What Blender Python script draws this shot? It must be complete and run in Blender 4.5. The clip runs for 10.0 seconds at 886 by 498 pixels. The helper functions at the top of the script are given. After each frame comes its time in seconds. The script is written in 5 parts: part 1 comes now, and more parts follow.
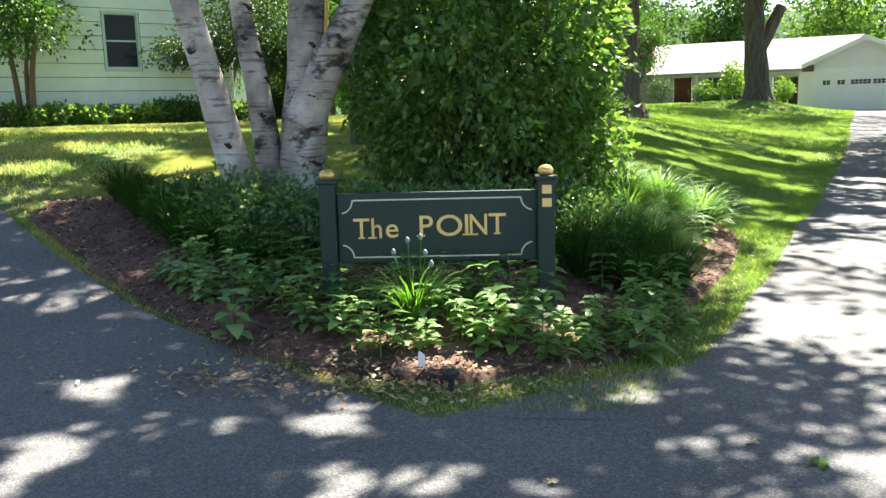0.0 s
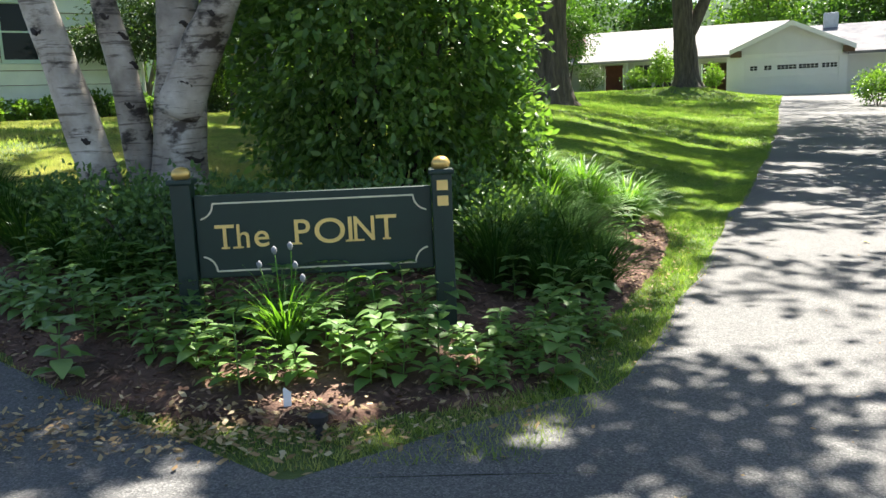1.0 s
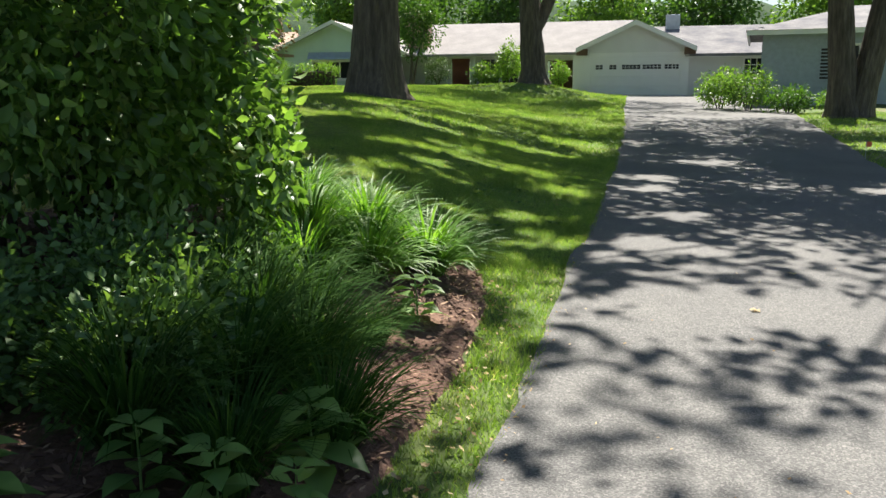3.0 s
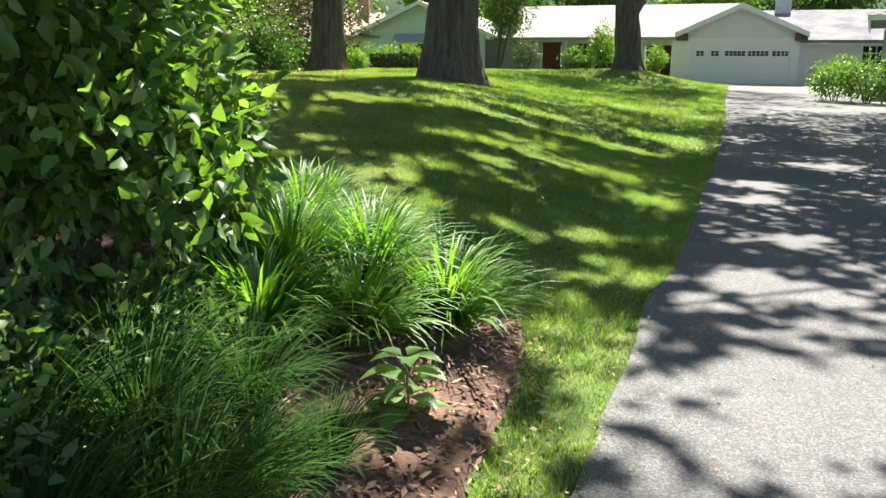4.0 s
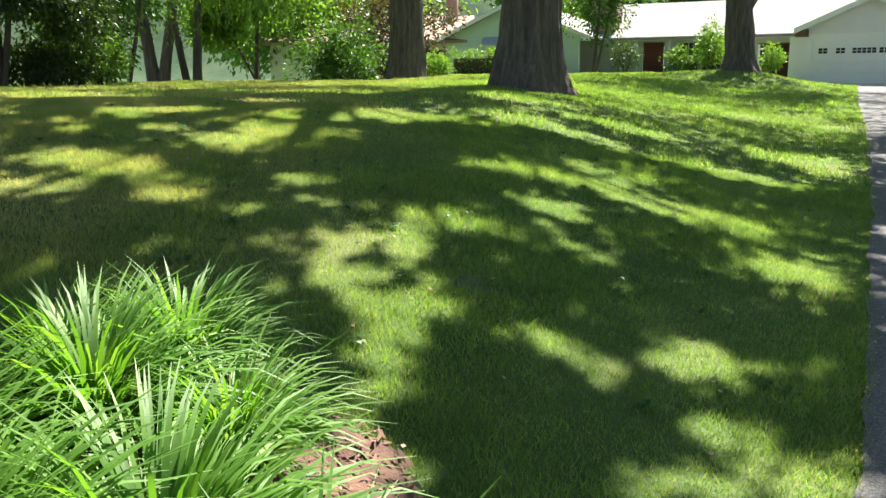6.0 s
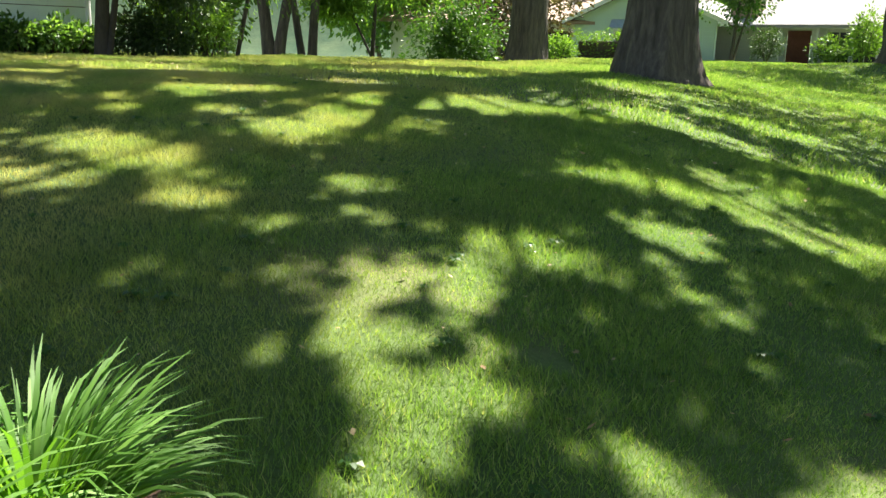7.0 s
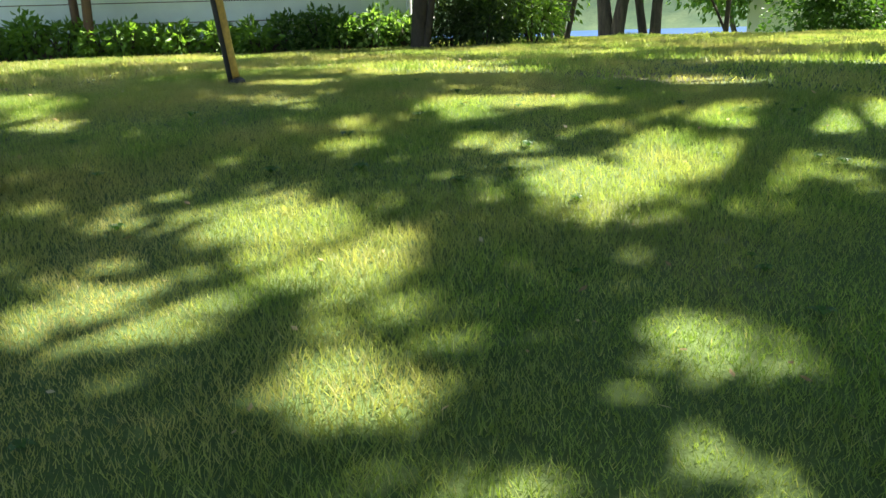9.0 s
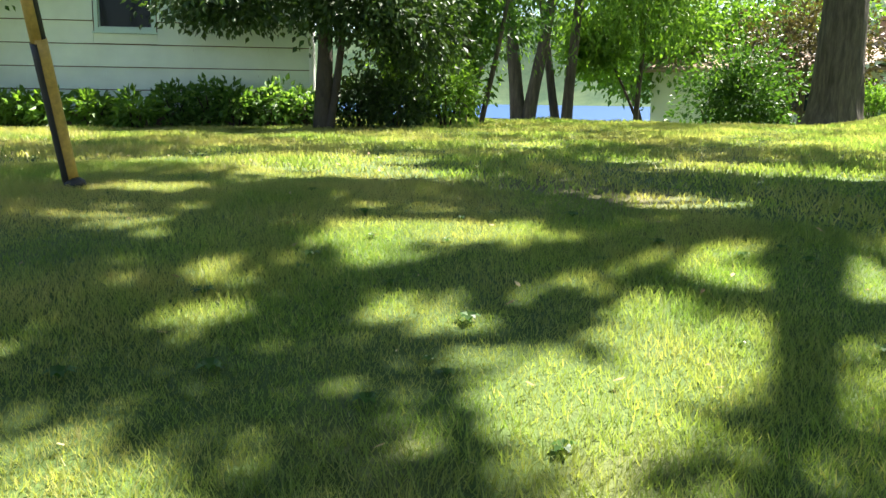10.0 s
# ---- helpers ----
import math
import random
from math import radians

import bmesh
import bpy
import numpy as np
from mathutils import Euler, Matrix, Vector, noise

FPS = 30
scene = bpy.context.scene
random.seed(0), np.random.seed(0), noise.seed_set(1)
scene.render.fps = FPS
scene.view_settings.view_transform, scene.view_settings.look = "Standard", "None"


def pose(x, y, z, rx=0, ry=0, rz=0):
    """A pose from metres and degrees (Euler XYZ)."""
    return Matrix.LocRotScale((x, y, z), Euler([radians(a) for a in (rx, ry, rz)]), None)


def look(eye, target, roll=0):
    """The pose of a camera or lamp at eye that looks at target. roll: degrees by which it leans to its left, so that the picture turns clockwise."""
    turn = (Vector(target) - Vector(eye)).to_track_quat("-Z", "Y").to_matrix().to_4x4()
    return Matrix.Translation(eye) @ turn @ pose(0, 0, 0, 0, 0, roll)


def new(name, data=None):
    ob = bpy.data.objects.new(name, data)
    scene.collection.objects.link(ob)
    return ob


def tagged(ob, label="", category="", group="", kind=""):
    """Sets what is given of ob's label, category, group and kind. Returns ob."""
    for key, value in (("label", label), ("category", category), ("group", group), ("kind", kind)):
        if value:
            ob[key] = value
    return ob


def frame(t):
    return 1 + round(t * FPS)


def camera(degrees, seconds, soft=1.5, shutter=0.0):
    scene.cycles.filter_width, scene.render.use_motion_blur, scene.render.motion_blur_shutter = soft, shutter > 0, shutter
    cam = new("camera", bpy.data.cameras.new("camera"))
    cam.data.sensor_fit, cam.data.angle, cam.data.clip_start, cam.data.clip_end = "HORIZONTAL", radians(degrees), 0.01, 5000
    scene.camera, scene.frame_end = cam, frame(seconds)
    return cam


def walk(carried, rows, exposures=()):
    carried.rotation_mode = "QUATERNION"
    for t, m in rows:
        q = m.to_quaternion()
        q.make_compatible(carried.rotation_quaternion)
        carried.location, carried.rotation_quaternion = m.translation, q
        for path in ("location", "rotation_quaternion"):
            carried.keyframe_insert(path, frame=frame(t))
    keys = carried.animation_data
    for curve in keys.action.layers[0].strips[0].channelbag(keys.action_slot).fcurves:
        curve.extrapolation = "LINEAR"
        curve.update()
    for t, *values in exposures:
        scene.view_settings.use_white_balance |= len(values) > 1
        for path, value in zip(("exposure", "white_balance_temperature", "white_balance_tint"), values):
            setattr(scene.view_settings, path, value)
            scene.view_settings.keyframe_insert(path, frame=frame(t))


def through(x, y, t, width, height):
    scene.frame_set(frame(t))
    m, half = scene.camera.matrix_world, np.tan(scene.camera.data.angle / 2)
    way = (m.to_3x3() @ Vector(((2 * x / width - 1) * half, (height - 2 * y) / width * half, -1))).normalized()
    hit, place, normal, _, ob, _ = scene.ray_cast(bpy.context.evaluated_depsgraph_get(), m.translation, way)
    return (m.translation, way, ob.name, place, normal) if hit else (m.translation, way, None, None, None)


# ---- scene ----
cam = camera(55.7, 10.0)
PATH = [
    (0, (0.421, 0.542, 1.537), (0.249, 2.509, 1.216), -1.5),
    (0.5, (0.507, 0.853, 1.477), (0.408, 2.82, 1.127), -2.0),
    (1, (0.689, 1.376, 1.479), (0.657, 3.346, 1.135), -2.4),
    (1.5, (0.925, 1.977, 1.501), (1.129, 3.933, 1.131), -1.1),
    (2, (1.164, 2.57, 1.492), (1.428, 4.512, 1.092), -0.6),
    (2.5, (1.351, 3.277, 1.475), (1.722, 5.209, 1.114), -0.7),
    (4, (2.144, 5.557, 1.507), (2.247, 7.512, 1.096), 0.6),
    (4.5, (2.367, 6.148, 1.49), (2.44, 8.106, 1.092), 0.7),
    (5, (2.6, 6.852, 1.506), (2.575, 8.809, 1.097), 0.8),
    (6.5, (2.752, 8.933, 1.586), (2.529, 10.88, 1.188), -0.5),
    (7, (2.805, 9.557, 1.597), (2.404, 11.465, 1.149), 1.6),
    (7.5, (2.787, 10.194, 1.611), (2.298, 12.089, 1.2), 1.6),
    (8, (2.624, 10.856, 1.606), (1.789, 12.626, 1.193), 0.8),
    (8.5, (2.346, 11.428, 1.636), (1.39, 13.12, 1.163), 0.2),
    (9, (1.924, 12.08, 1.707), (0.809, 13.662, 1.204), -1.6),
    (9.5, (1.541, 12.655, 1.794), (0.506, 14.326, 1.421), -2.4),
    (10, (1.096, 13.295, 1.88), (0.159, 15.027, 1.531), 0.7),
]
EXPOSURES = [(0.0, 2.45, 6480, 9), (0.6, 2.25, 6480, 9), (1.0, 2.1, 6480, 9), (1.5, 2.1, 6480, 9), (2.1, 1.58, 6480, 9), (2.7, 1.42, 6480, 9), (4.0, 1.92, 6480, 9), (5.0, 1.98, 6480, 9), (6.5, 2.0, 6480, 9), (8.5, 2.28, 6480, 9), (10.0, 2.26, 6480, 9)]
walk(cam, [(t, look(eye, target, roll)) for t, eye, target, roll in PATH], EXPOSURES)

# ---- world, sun ----
SUN_AZ, SUN_EL = 26.0, 57.0          # degrees right of ahead, and above the horizon
world = bpy.data.worlds.new("sky")
scene.world = world
world.use_nodes = True
wn = world.node_tree
sky = wn.nodes.new("ShaderNodeTexSky")
sky.sky_type = "NISHITA"
sky.sun_disc = False
sky.sun_elevation = radians(SUN_EL)
sky.sun_rotation = radians(SUN_AZ)
wn.links.new(sky.outputs[0], wn.nodes["Background"].inputs[0])
wn.nodes["Background"].inputs[1].default_value = 0.05
sun_data = bpy.data.lights.new("sun", "SUN")
sun_data.energy, sun_data.angle, sun_data.color = 5.0, radians(0.55), (1.0, 0.94, 0.84)
sun = new("sun", sun_data)
sun_way = Vector((math.sin(radians(SUN_AZ)) * math.cos(radians(SUN_EL)), math.cos(radians(SUN_AZ)) * math.cos(radians(SUN_EL)), math.sin(radians(SUN_EL))))
sun.matrix_world = look(sun_way * 60, (0, 0, 0))

# ---- materials ----
def material(name, rough=0.6, metal=0.0):
    m = bpy.data.materials.new(name)
    m.use_nodes = True
    b = m.node_tree.nodes["Principled BSDF"]
    b.inputs["Roughness"].default_value, b.inputs["Metallic"].default_value = rough, metal
    return m, m.node_tree, b


def node(t, kind, **inputs):
    n = t.nodes.new(kind)
    for k, v in inputs.items():
        n.inputs[k.replace("_", " ")].default_value = v
    return n


def ramp(t, source, stops):
    r = t.nodes.new("ShaderNodeValToRGB")
    e = r.color_ramp.elements
    while len(e) < len(stops):
        e.new(0.5)
    for s, (p, c) in zip(e, stops):
        s.position, s.color = p, (*c, 1)
    t.links.new(source, r.inputs[0])
    return r.outputs[0]


def mix(t, kind, fac, a, b):
    n = t.nodes.new("ShaderNodeMix")
    n.data_type, n.blend_type = "RGBA", kind
    for i, v in ((0, fac), (6, a), (7, b)):
        if hasattr(v, "is_linked"):
            t.links.new(v, n.inputs[i])
        else:
            n.inputs[i].default_value = v if i == 0 else (*v, 1)
    return n.outputs[2]


def coords(t, scale=(1, 1, 1), kind="Object"):
    c = t.nodes.new("ShaderNodeTexCoord")
    m = t.nodes.new("ShaderNodeMapping")
    m.inputs["Scale"].default_value = scale
    t.links.new(c.outputs[kind], m.inputs[0])
    return m.outputs[0]


def noisy(t, where, scale, detail=4, rough=0.6):
    n = node(t, "ShaderNodeTexNoise", Scale=scale, Detail=detail, Roughness=rough)
    t.links.new(where, n.inputs["Vector"])
    return n.outputs["Fac"]


def bump(t, b, height, strength, distance):
    n = node(t, "ShaderNodeBump", Strength=strength, Distance=distance)
    t.links.new(height, n.inputs["Height"])
    t.links.new(n.outputs[0], b.inputs["Normal"])


def rough_surface(name, stops, scale, fine, rough=0.8, relief=0.01, stretch=(1, 1, 1), metal=0.0):
    """A worn surface: broad stains by the stops, fine grain over it."""
    m, t, b = material(name, rough, metal)
    w = coords(t, stretch)
    base = ramp(t, noisy(t, w, scale, 6), stops)
    grain = noisy(t, w, fine, 3, 0.7)
    c = mix(t, "MULTIPLY", 0.6, base, ramp(t, grain, [(0.3, (0.55, 0.55, 0.55)), (0.7, (1.15, 1.15, 1.15))]))
    t.links.new(c, b.inputs["Base Color"])
    bump(t, b, grain, 0.5, relief)
    return m


def leafy(name, dark, light, shine=0.35, through=0.35, tip=None):
    """Leaves: each island its own tone, some light passing through."""
    m, t, b = material(name, shine)
    g = t.nodes.new("ShaderNodeNewGeometry")
    c = ramp(t, g.outputs["Random Per Island"], [(0.0, dark), (0.75, light), (1.0, tip or light)])
    t.links.new(c, b.inputs["Base Color"])
    tr = t.nodes.new("ShaderNodeBsdfTranslucent")
    lit = mix(t, "MULTIPLY", 1.0, c, (1.5, 1.55, 0.55))
    t.links.new(lit, tr.inputs[0])
    mx = t.nodes.new("ShaderNodeMixShader")
    mx.inputs[0].default_value = through
    t.links.new(b.outputs[0], mx.inputs[1])
    t.links.new(tr.outputs[0], mx.inputs[2])
    t.links.new(mx.outputs[0], t.nodes["Material Output"].inputs[0])
    return m


def plain(name, colour, rough=0.5, metal=0.0, vary=0.12, scale=6.0):
    """Paint or metal with slight unevenness."""
    m, t, b = material(name, rough, metal)
    w = coords(t)
    lo = tuple(v * (1 - vary) for v in colour)
    hi = tuple(min(1, v * (1 + vary)) for v in colour)
    t.links.new(ramp(t, noisy(t, w, scale, 6), [(0.3, lo), (0.7, hi)]), b.inputs["Base Color"])
    bump(t, b, noisy(t, w, scale * 12, 3), 0.15, 0.003)
    return m


ASPHALT, at_, ab = material("asphalt", 0.85)
aw = coords(at_)
broad = ramp(at_, noisy(at_, aw, 0.7, 6), [(0.3, (0.10, 0.099, 0.10)), (0.7, (0.145, 0.142, 0.137))])
vor = node(at_, "ShaderNodeTexVoronoi", Scale=130.0)
at_.links.new(aw, vor.inputs["Vector"])
stone = ramp(at_, vor.outputs["Color"], [(0.2, (0.55, 0.55, 0.56)), (0.6, (1.0, 1.0, 1.0)), (0.9, (1.7, 1.66, 1.6))])
speck = ramp(at_, noisy(at_, aw, 38, 4, 0.75), [(0.3, (0.72, 0.72, 0.72)), (0.7, (1.2, 1.2, 1.2))])
at_.links.new(mix(at_, "MULTIPLY", 0.9, mix(at_, "MULTIPLY", 0.8, broad, stone), speck), ab.inputs["Base Color"])
bump(at_, ab, vor.outputs["Distance"], 0.5, 0.006)
CONCRETE = rough_surface("concrete", [(0.3, (0.5, 0.49, 0.46)), (0.7, (0.62, 0.6, 0.56))], 0.7, 40, 0.85)
LAWN = rough_surface("lawn", [(0.3, (0.06, 0.105, 0.02)), (0.52, (0.085, 0.13, 0.028)), (0.72, (0.17, 0.15, 0.065))], 0.55, 45, 0.95, 0.02)
MULCH = rough_surface("mulch", [(0.3, (0.07, 0.036, 0.025)), (0.7, (0.2, 0.11, 0.075))], 3, 45, 0.95, 0.03)
SIGN_GREEN = plain("sign_green", (0.010, 0.030, 0.024), 0.45)
GOLD = plain("gold_leaf", (0.75, 0.5, 0.16), 0.3, 0.6)
GOLD_PAINT = plain("gold_paint", (0.9, 0.62, 0.22), 0.35, 0.15)
CREAM = plain("cream_line", (0.72, 0.66, 0.48), 0.5)
SIDING_GREEN = plain("pale_green_siding", (0.78, 0.84, 0.73), 0.6, 0, 0.08, 1.6)
SIDING_MINT = plain("mint_siding", (0.56, 0.70, 0.63), 0.6, 0, 0.06, 1.0)
SIDING_GREY = plain("pale_grey_siding", (0.74, 0.74, 0.72), 0.6, 0, 0.05, 0.8)
SIDING_BLUE = plain("blue_grey_siding", (0.36, 0.42, 0.48), 0.6)
WHITE = plain("white_paint", (0.84, 0.84, 0.82), 0.5, 0, 0.04, 0.8)
ROOF_PALE = rough_surface("pale_shingles", [(0.3, (0.28, 0.265, 0.265)), (0.7, (0.37, 0.35, 0.345))], 1.2, 30, 0.9, 0.01)
ROOF_GREY = rough_surface("grey_shingles", [(0.3, (0.15, 0.15, 0.17)), (0.7, (0.3, 0.29, 0.29))], 1.2, 20, 0.9, 0.01)
BRICK_RED = rough_surface("red_brick_dark", [(0.3, (0.16, 0.05, 0.04)), (0.7, (0.25, 0.09, 0.07))], 2, 30, 0.85)
CHIMNEY = rough_surface("chimney_brick", [(0.3, (0.3, 0.2, 0.15)), (0.7, (0.42, 0.3, 0.23))], 3, 25, 0.9)
DARK = plain("dark_opening", (0.03, 0.03, 0.03), 0.7)
BROWN_WOOD = rough_surface("brown_wood", [(0.3, (0.1, 0.06, 0.035)), (0.7, (0.17, 0.1, 0.06))], 3, 30, 0.8, 0.004, (1, 1, 0.1))
BARK = rough_surface("furrowed_bark", [(0.3, (0.06, 0.05, 0.042)), (0.5, (0.12, 0.1, 0.085)), (0.75, (0.21, 0.175, 0.14))], 9, 30, 0.95, 0.06, (1, 1, 0.16))
TWIG = rough_surface("twig_bark", [(0.3, (0.05, 0.04, 0.03)), (0.7, (0.1, 0.08, 0.06))], 8, 40, 0.9, 0.01, (1, 1, 0.3))
LEAF_BUSH = leafy("bush_leaf", (0.06, 0.125, 0.03), (0.13, 0.24, 0.06), 0.4, 0.5, (0.26, 0.38, 0.13))
LEAF_UNDER = leafy("undergrowth_leaf", (0.06, 0.125, 0.04), (0.12, 0.21, 0.065), 0.5, 0.35, (0.17, 0.27, 0.1))
LEAF_TREE = leafy("tree_leaf", (0.03, 0.08, 0.015), (0.075, 0.16, 0.03), 0.45, 0.4)
LEAF_LIGHT = leafy("light_leaf", (0.08, 0.16, 0.03), (0.16, 0.28, 0.05), 0.45, 0.45)
LEAF_HERB = leafy("herb_leaf", (0.10, 0.20, 0.055), (0.2, 0.33, 0.10), 0.42, 0.38, (0.3, 0.42, 0.16))
BLADE = leafy("grass_blade", (0.07, 0.165, 0.022), (0.13, 0.275, 0.04), 0.52, 0.45, (0.2, 0.34, 0.07))
# blade green darkened to stand in for shade over the bed
BLADE_SHADED = leafy("shaded_grass_blade", (0.022, 0.06, 0.014), (0.045, 0.105, 0.024), 0.7, 0.35, (0.09, 0.16, 0.04))
NEEDLE = leafy("needle_leaf", (0.03, 0.06, 0.02), (0.06, 0.11, 0.03), 0.5, 0.3)
HILL = rough_surface("wooded_hill", [(0.3, (0.04, 0.075, 0.045)), (0.7, (0.085, 0.12, 0.065))], 0.02, 0.2, 0.95, 0.5)
for dull in (HILL, ROOF_PALE, ROOF_GREY, BLADE_SHADED):
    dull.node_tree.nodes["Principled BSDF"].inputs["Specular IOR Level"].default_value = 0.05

# ---- mesh helpers ----
def part(name, bm, mat, parent=None, label="", smooth=False):
    """Links a bmesh as one mesh object, under a thing if given."""
    me = bpy.data.meshes.new(name)
    bm.to_mesh(me)
    bm.free()
    return mesh_part(name, me, mat, parent, label, smooth)


def mesh_part(name, me, mat, parent=None, label="", smooth=False):
    for mm in (mat if isinstance(mat, (list, tuple)) else [mat]):
        me.materials.append(mm)
    if smooth:
        me.shade_smooth()
    ob = new(name, me)
    if parent:
        ob.parent = parent
    if label:
        ob["label"] = label
    return ob


def thing(name, m, label, category, group="", kind=""):
    ob = new(name)
    ob.empty_display_size = 0.1
    ob.matrix_world = m
    return tagged(ob, label, category, group, kind)


def raw(name, verts, faces, mat, parent=None, label="", smooth=False):
    me = bpy.data.meshes.new(name)
    me.from_pydata(verts, [], faces)
    me.update()
    return mesh_part(name, me, mat, parent, label, smooth)


def box(bm, x0, y0, z0, x1, y1, z1, bevel=0.0):
    v = [bm.verts.new(p) for p in ((x0, y0, z0), (x1, y0, z0), (x1, y1, z0), (x0, y1, z0), (x0, y0, z1), (x1, y0, z1), (x1, y1, z1), (x0, y1, z1))]
    fs = [bm.faces.new([v[i] for i in f]) for f in ((3, 2, 1, 0), (4, 5, 6, 7), (0, 1, 5, 4), (1, 2, 6, 5), (2, 3, 7, 6), (3, 0, 4, 7))]
    if bevel:
        es = list({e for f in fs for e in f.edges})
        bmesh.ops.bevel(bm, geom=es, offset=bevel, segments=2, affect="EDGES", profile=0.6)
    return bm


def boxed(*args, bevel=0.0):
    return box(bmesh.new(), *args, bevel=bevel)


def tube(bm, points, radii, sides=12, lumps=0.0, seed=0, cap=True):
    """A tapered limb along points; lumps makes it uneven."""
    rings = []
    pts = [Vector(p) for p in points]
    for i, (p, r) in enumerate(zip(pts, radii)):
        d = (pts[min(i + 1, len(pts) - 1)] - pts[max(i - 1, 0)]).normalized()
        a = d.orthogonal().normalized() if abs(d.z) < 0.2 else (Vector((1, 0, 0)) - d * d.x).normalized()
        b = d.cross(a)
        ring = []
        for k in range(sides):
            w = 2 * math.pi * k / sides
            q = p + (a * math.cos(w) + b * math.sin(w)) * r
            if lumps:
                q += (q - p) * lumps * noise.noise(Vector((math.cos(w) * 2, math.sin(w) * 2, i * 0.35 + seed)))
            ring.append(bm.verts.new(q))
        rings.append(ring)
    for r0, r1 in zip(rings, rings[1:]):
        for k in range(sides):
            bm.faces.new((r0[k], r0[(k + 1) % sides], r1[(k + 1) % sides], r1[k]))
    if cap:
        bm.faces.new(list(reversed(rings[0])))
        bm.faces.new(rings[-1])
    return bm


def spread(points, n):
    """n points evenly along a smooth line through points."""
    pts = [Vector(p) for p in points]
    out = []
    for i in range(n):
        s = i / (n - 1) * (len(pts) - 1)
        k = min(int(s), len(pts) - 2)
        f = s - k
        p0, p1, p2, p3 = pts[max(k - 1, 0)], pts[k], pts[k + 1], pts[min(k + 2, len(pts) - 1)]
        out.append(0.5 * (2 * p1 + (p2 - p0) * f + (2 * p0 - 5 * p1 + 4 * p2 - p3) * f * f + (3 * p1 - p0 - 3 * p2 + p3) * f ** 3))
    return out


# ---- the lie of the land ----
def step(a, b, x):
    t = min(1, max(0, (x - a) / (b - a)))
    return t * t * (3 - 2 * t)


def soft_low(a, b, k):
    return a - k * float(np.logaddexp(0, (a - b) / k))


EDGE_Y = (5.4, 6.1, 7.0, 8.2, 9.3, 10.1, 11.4, 12.5, 14.2, 16.2, 20.0, 25.5, 33.0, 44.0, 60.0)
EDGE_X = (1.52, 1.85, 2.2, 2.75, 3.2, 3.52, 4.12, 4.6, 5.3, 6.18, 7.72, 9.95, 12.8, 17.2, 24.0)


def drive_left(y):
    """The lawn's edge along the drive."""
    if y < 5.4:
        return 1.52 - 0.6 * (5.4 - y)
    return float(np.interp(y, EDGE_Y, EDGE_X))


def drive_right(y):
    return 8.8 + 0.5 * (y - 12.5) + (0.10 * (12.5 - y) ** 2 + 0.5 * (12.5 - y) if y < 12.5 else 0)


def land(x, y):
    p = 0.61 - 0.088 * (x - 1.35) + 0.109 * (y - 11.95)
    cap = 1.42 + 0.012 * max(0, min(y, 60) - 22)
    lawn = soft_low(p, cap, 0.12)
    lo = 0.10 - 0.02 * max(-20, min(x, 20))
    lawn = lo + 0.1 * float(np.logaddexp(0, (lawn - lo) / 0.1)) - 0.03
    d = 0.05 + 0.031 * max(0, min(y, 55) - 8) - 0.02 * ((x if x > -6 else -6) - 3 if x < 8 else 5)
    w = step(0, 2.6 + 0.42 * max(0, min(y, 32) - 12), drive_left(y) - x + 0.1) if y > 3 else 0
    w = max(w, 0.6 * step(0, 5, x - drive_right(y)) if y > 5 else 0)
    g = d + (lawn - d) * w
    # mound under the tree by the garage
    g += 0.45 * math.exp(-((x - 12.5) ** 2 + (y - 43.6) ** 2) / 7.0)
    # towards the water the lawn falls away behind its crest
    fall = step(28.5, 52, y + 0.3 * x) * step(1.0, -4.5, x)
    g -= 6.3 * fall
    return g


GX, GY = np.arange(-16, 24.01, 0.2), np.arange(2, 46.01, 0.2)
GZ_ALL = np.array([[land(x, y) for x in GX] for y in GY])


def land_many(x, y):
    i, j = (x - GX[0]) / 0.2, (y - GY[0]) / 0.2
    i0, j0 = np.clip(i.astype(int), 0, len(GX) - 2), np.clip(j.astype(int), 0, len(GY) - 2)
    fx, fy = i - i0, j - j0
    return (GZ_ALL[j0, i0] * (1 - fx) * (1 - fy) + GZ_ALL[j0, i0 + 1] * fx * (1 - fy) + GZ_ALL[j0 + 1, i0] * (1 - fx) * fy + GZ_ALL[j0 + 1, i0 + 1] * fx * fy)


LAKE = -4.2


def sheet(name, xs, ys, z, mat, keep=None, label="", category="", kind="structure", smooth=True):
    verts, index, faces = [], {}, []
    for j, y in enumerate(ys):
        for i, x in enumerate(xs):
            index[i, j] = len(verts)
            verts.append((x, y, z(x, y)))
    for j in range(len(ys) - 1):
        for i in range(len(xs) - 1):
            if keep is None or keep((xs[i] + xs[i + 1]) / 2, (ys[j] + ys[j + 1]) / 2):
                faces.append((index[i, j], index[i + 1, j], index[i + 1, j + 1], index[i, j + 1]))
    ob = raw(name, verts, faces, mat, None, "", smooth)
    return tagged(ob, label, category, "", kind)


def steps_of(*pieces):
    out = []
    for a, b, d in pieces:
        n = max(1, round((b - a) / d))
        out += [a + (b - a) * i / n for i in range(n)]
    return out + [pieces[-1][1]]


sheet("ground", steps_of((-900, -100, 100), (-100, -20, 8), (-20, -6, 0.7), (-6, 12, 0.15), (12, 40, 0.5), (40, 100, 8), (100, 900, 100)),
      steps_of((-300, -20, 40), (-20, 2, 1.5), (2, 20, 0.15), (20, 56, 0.5), (56, 100, 5), (100, 300, 50)), land, LAWN,
      None, "mown green lawn with thin dry patches under trees", "ground")


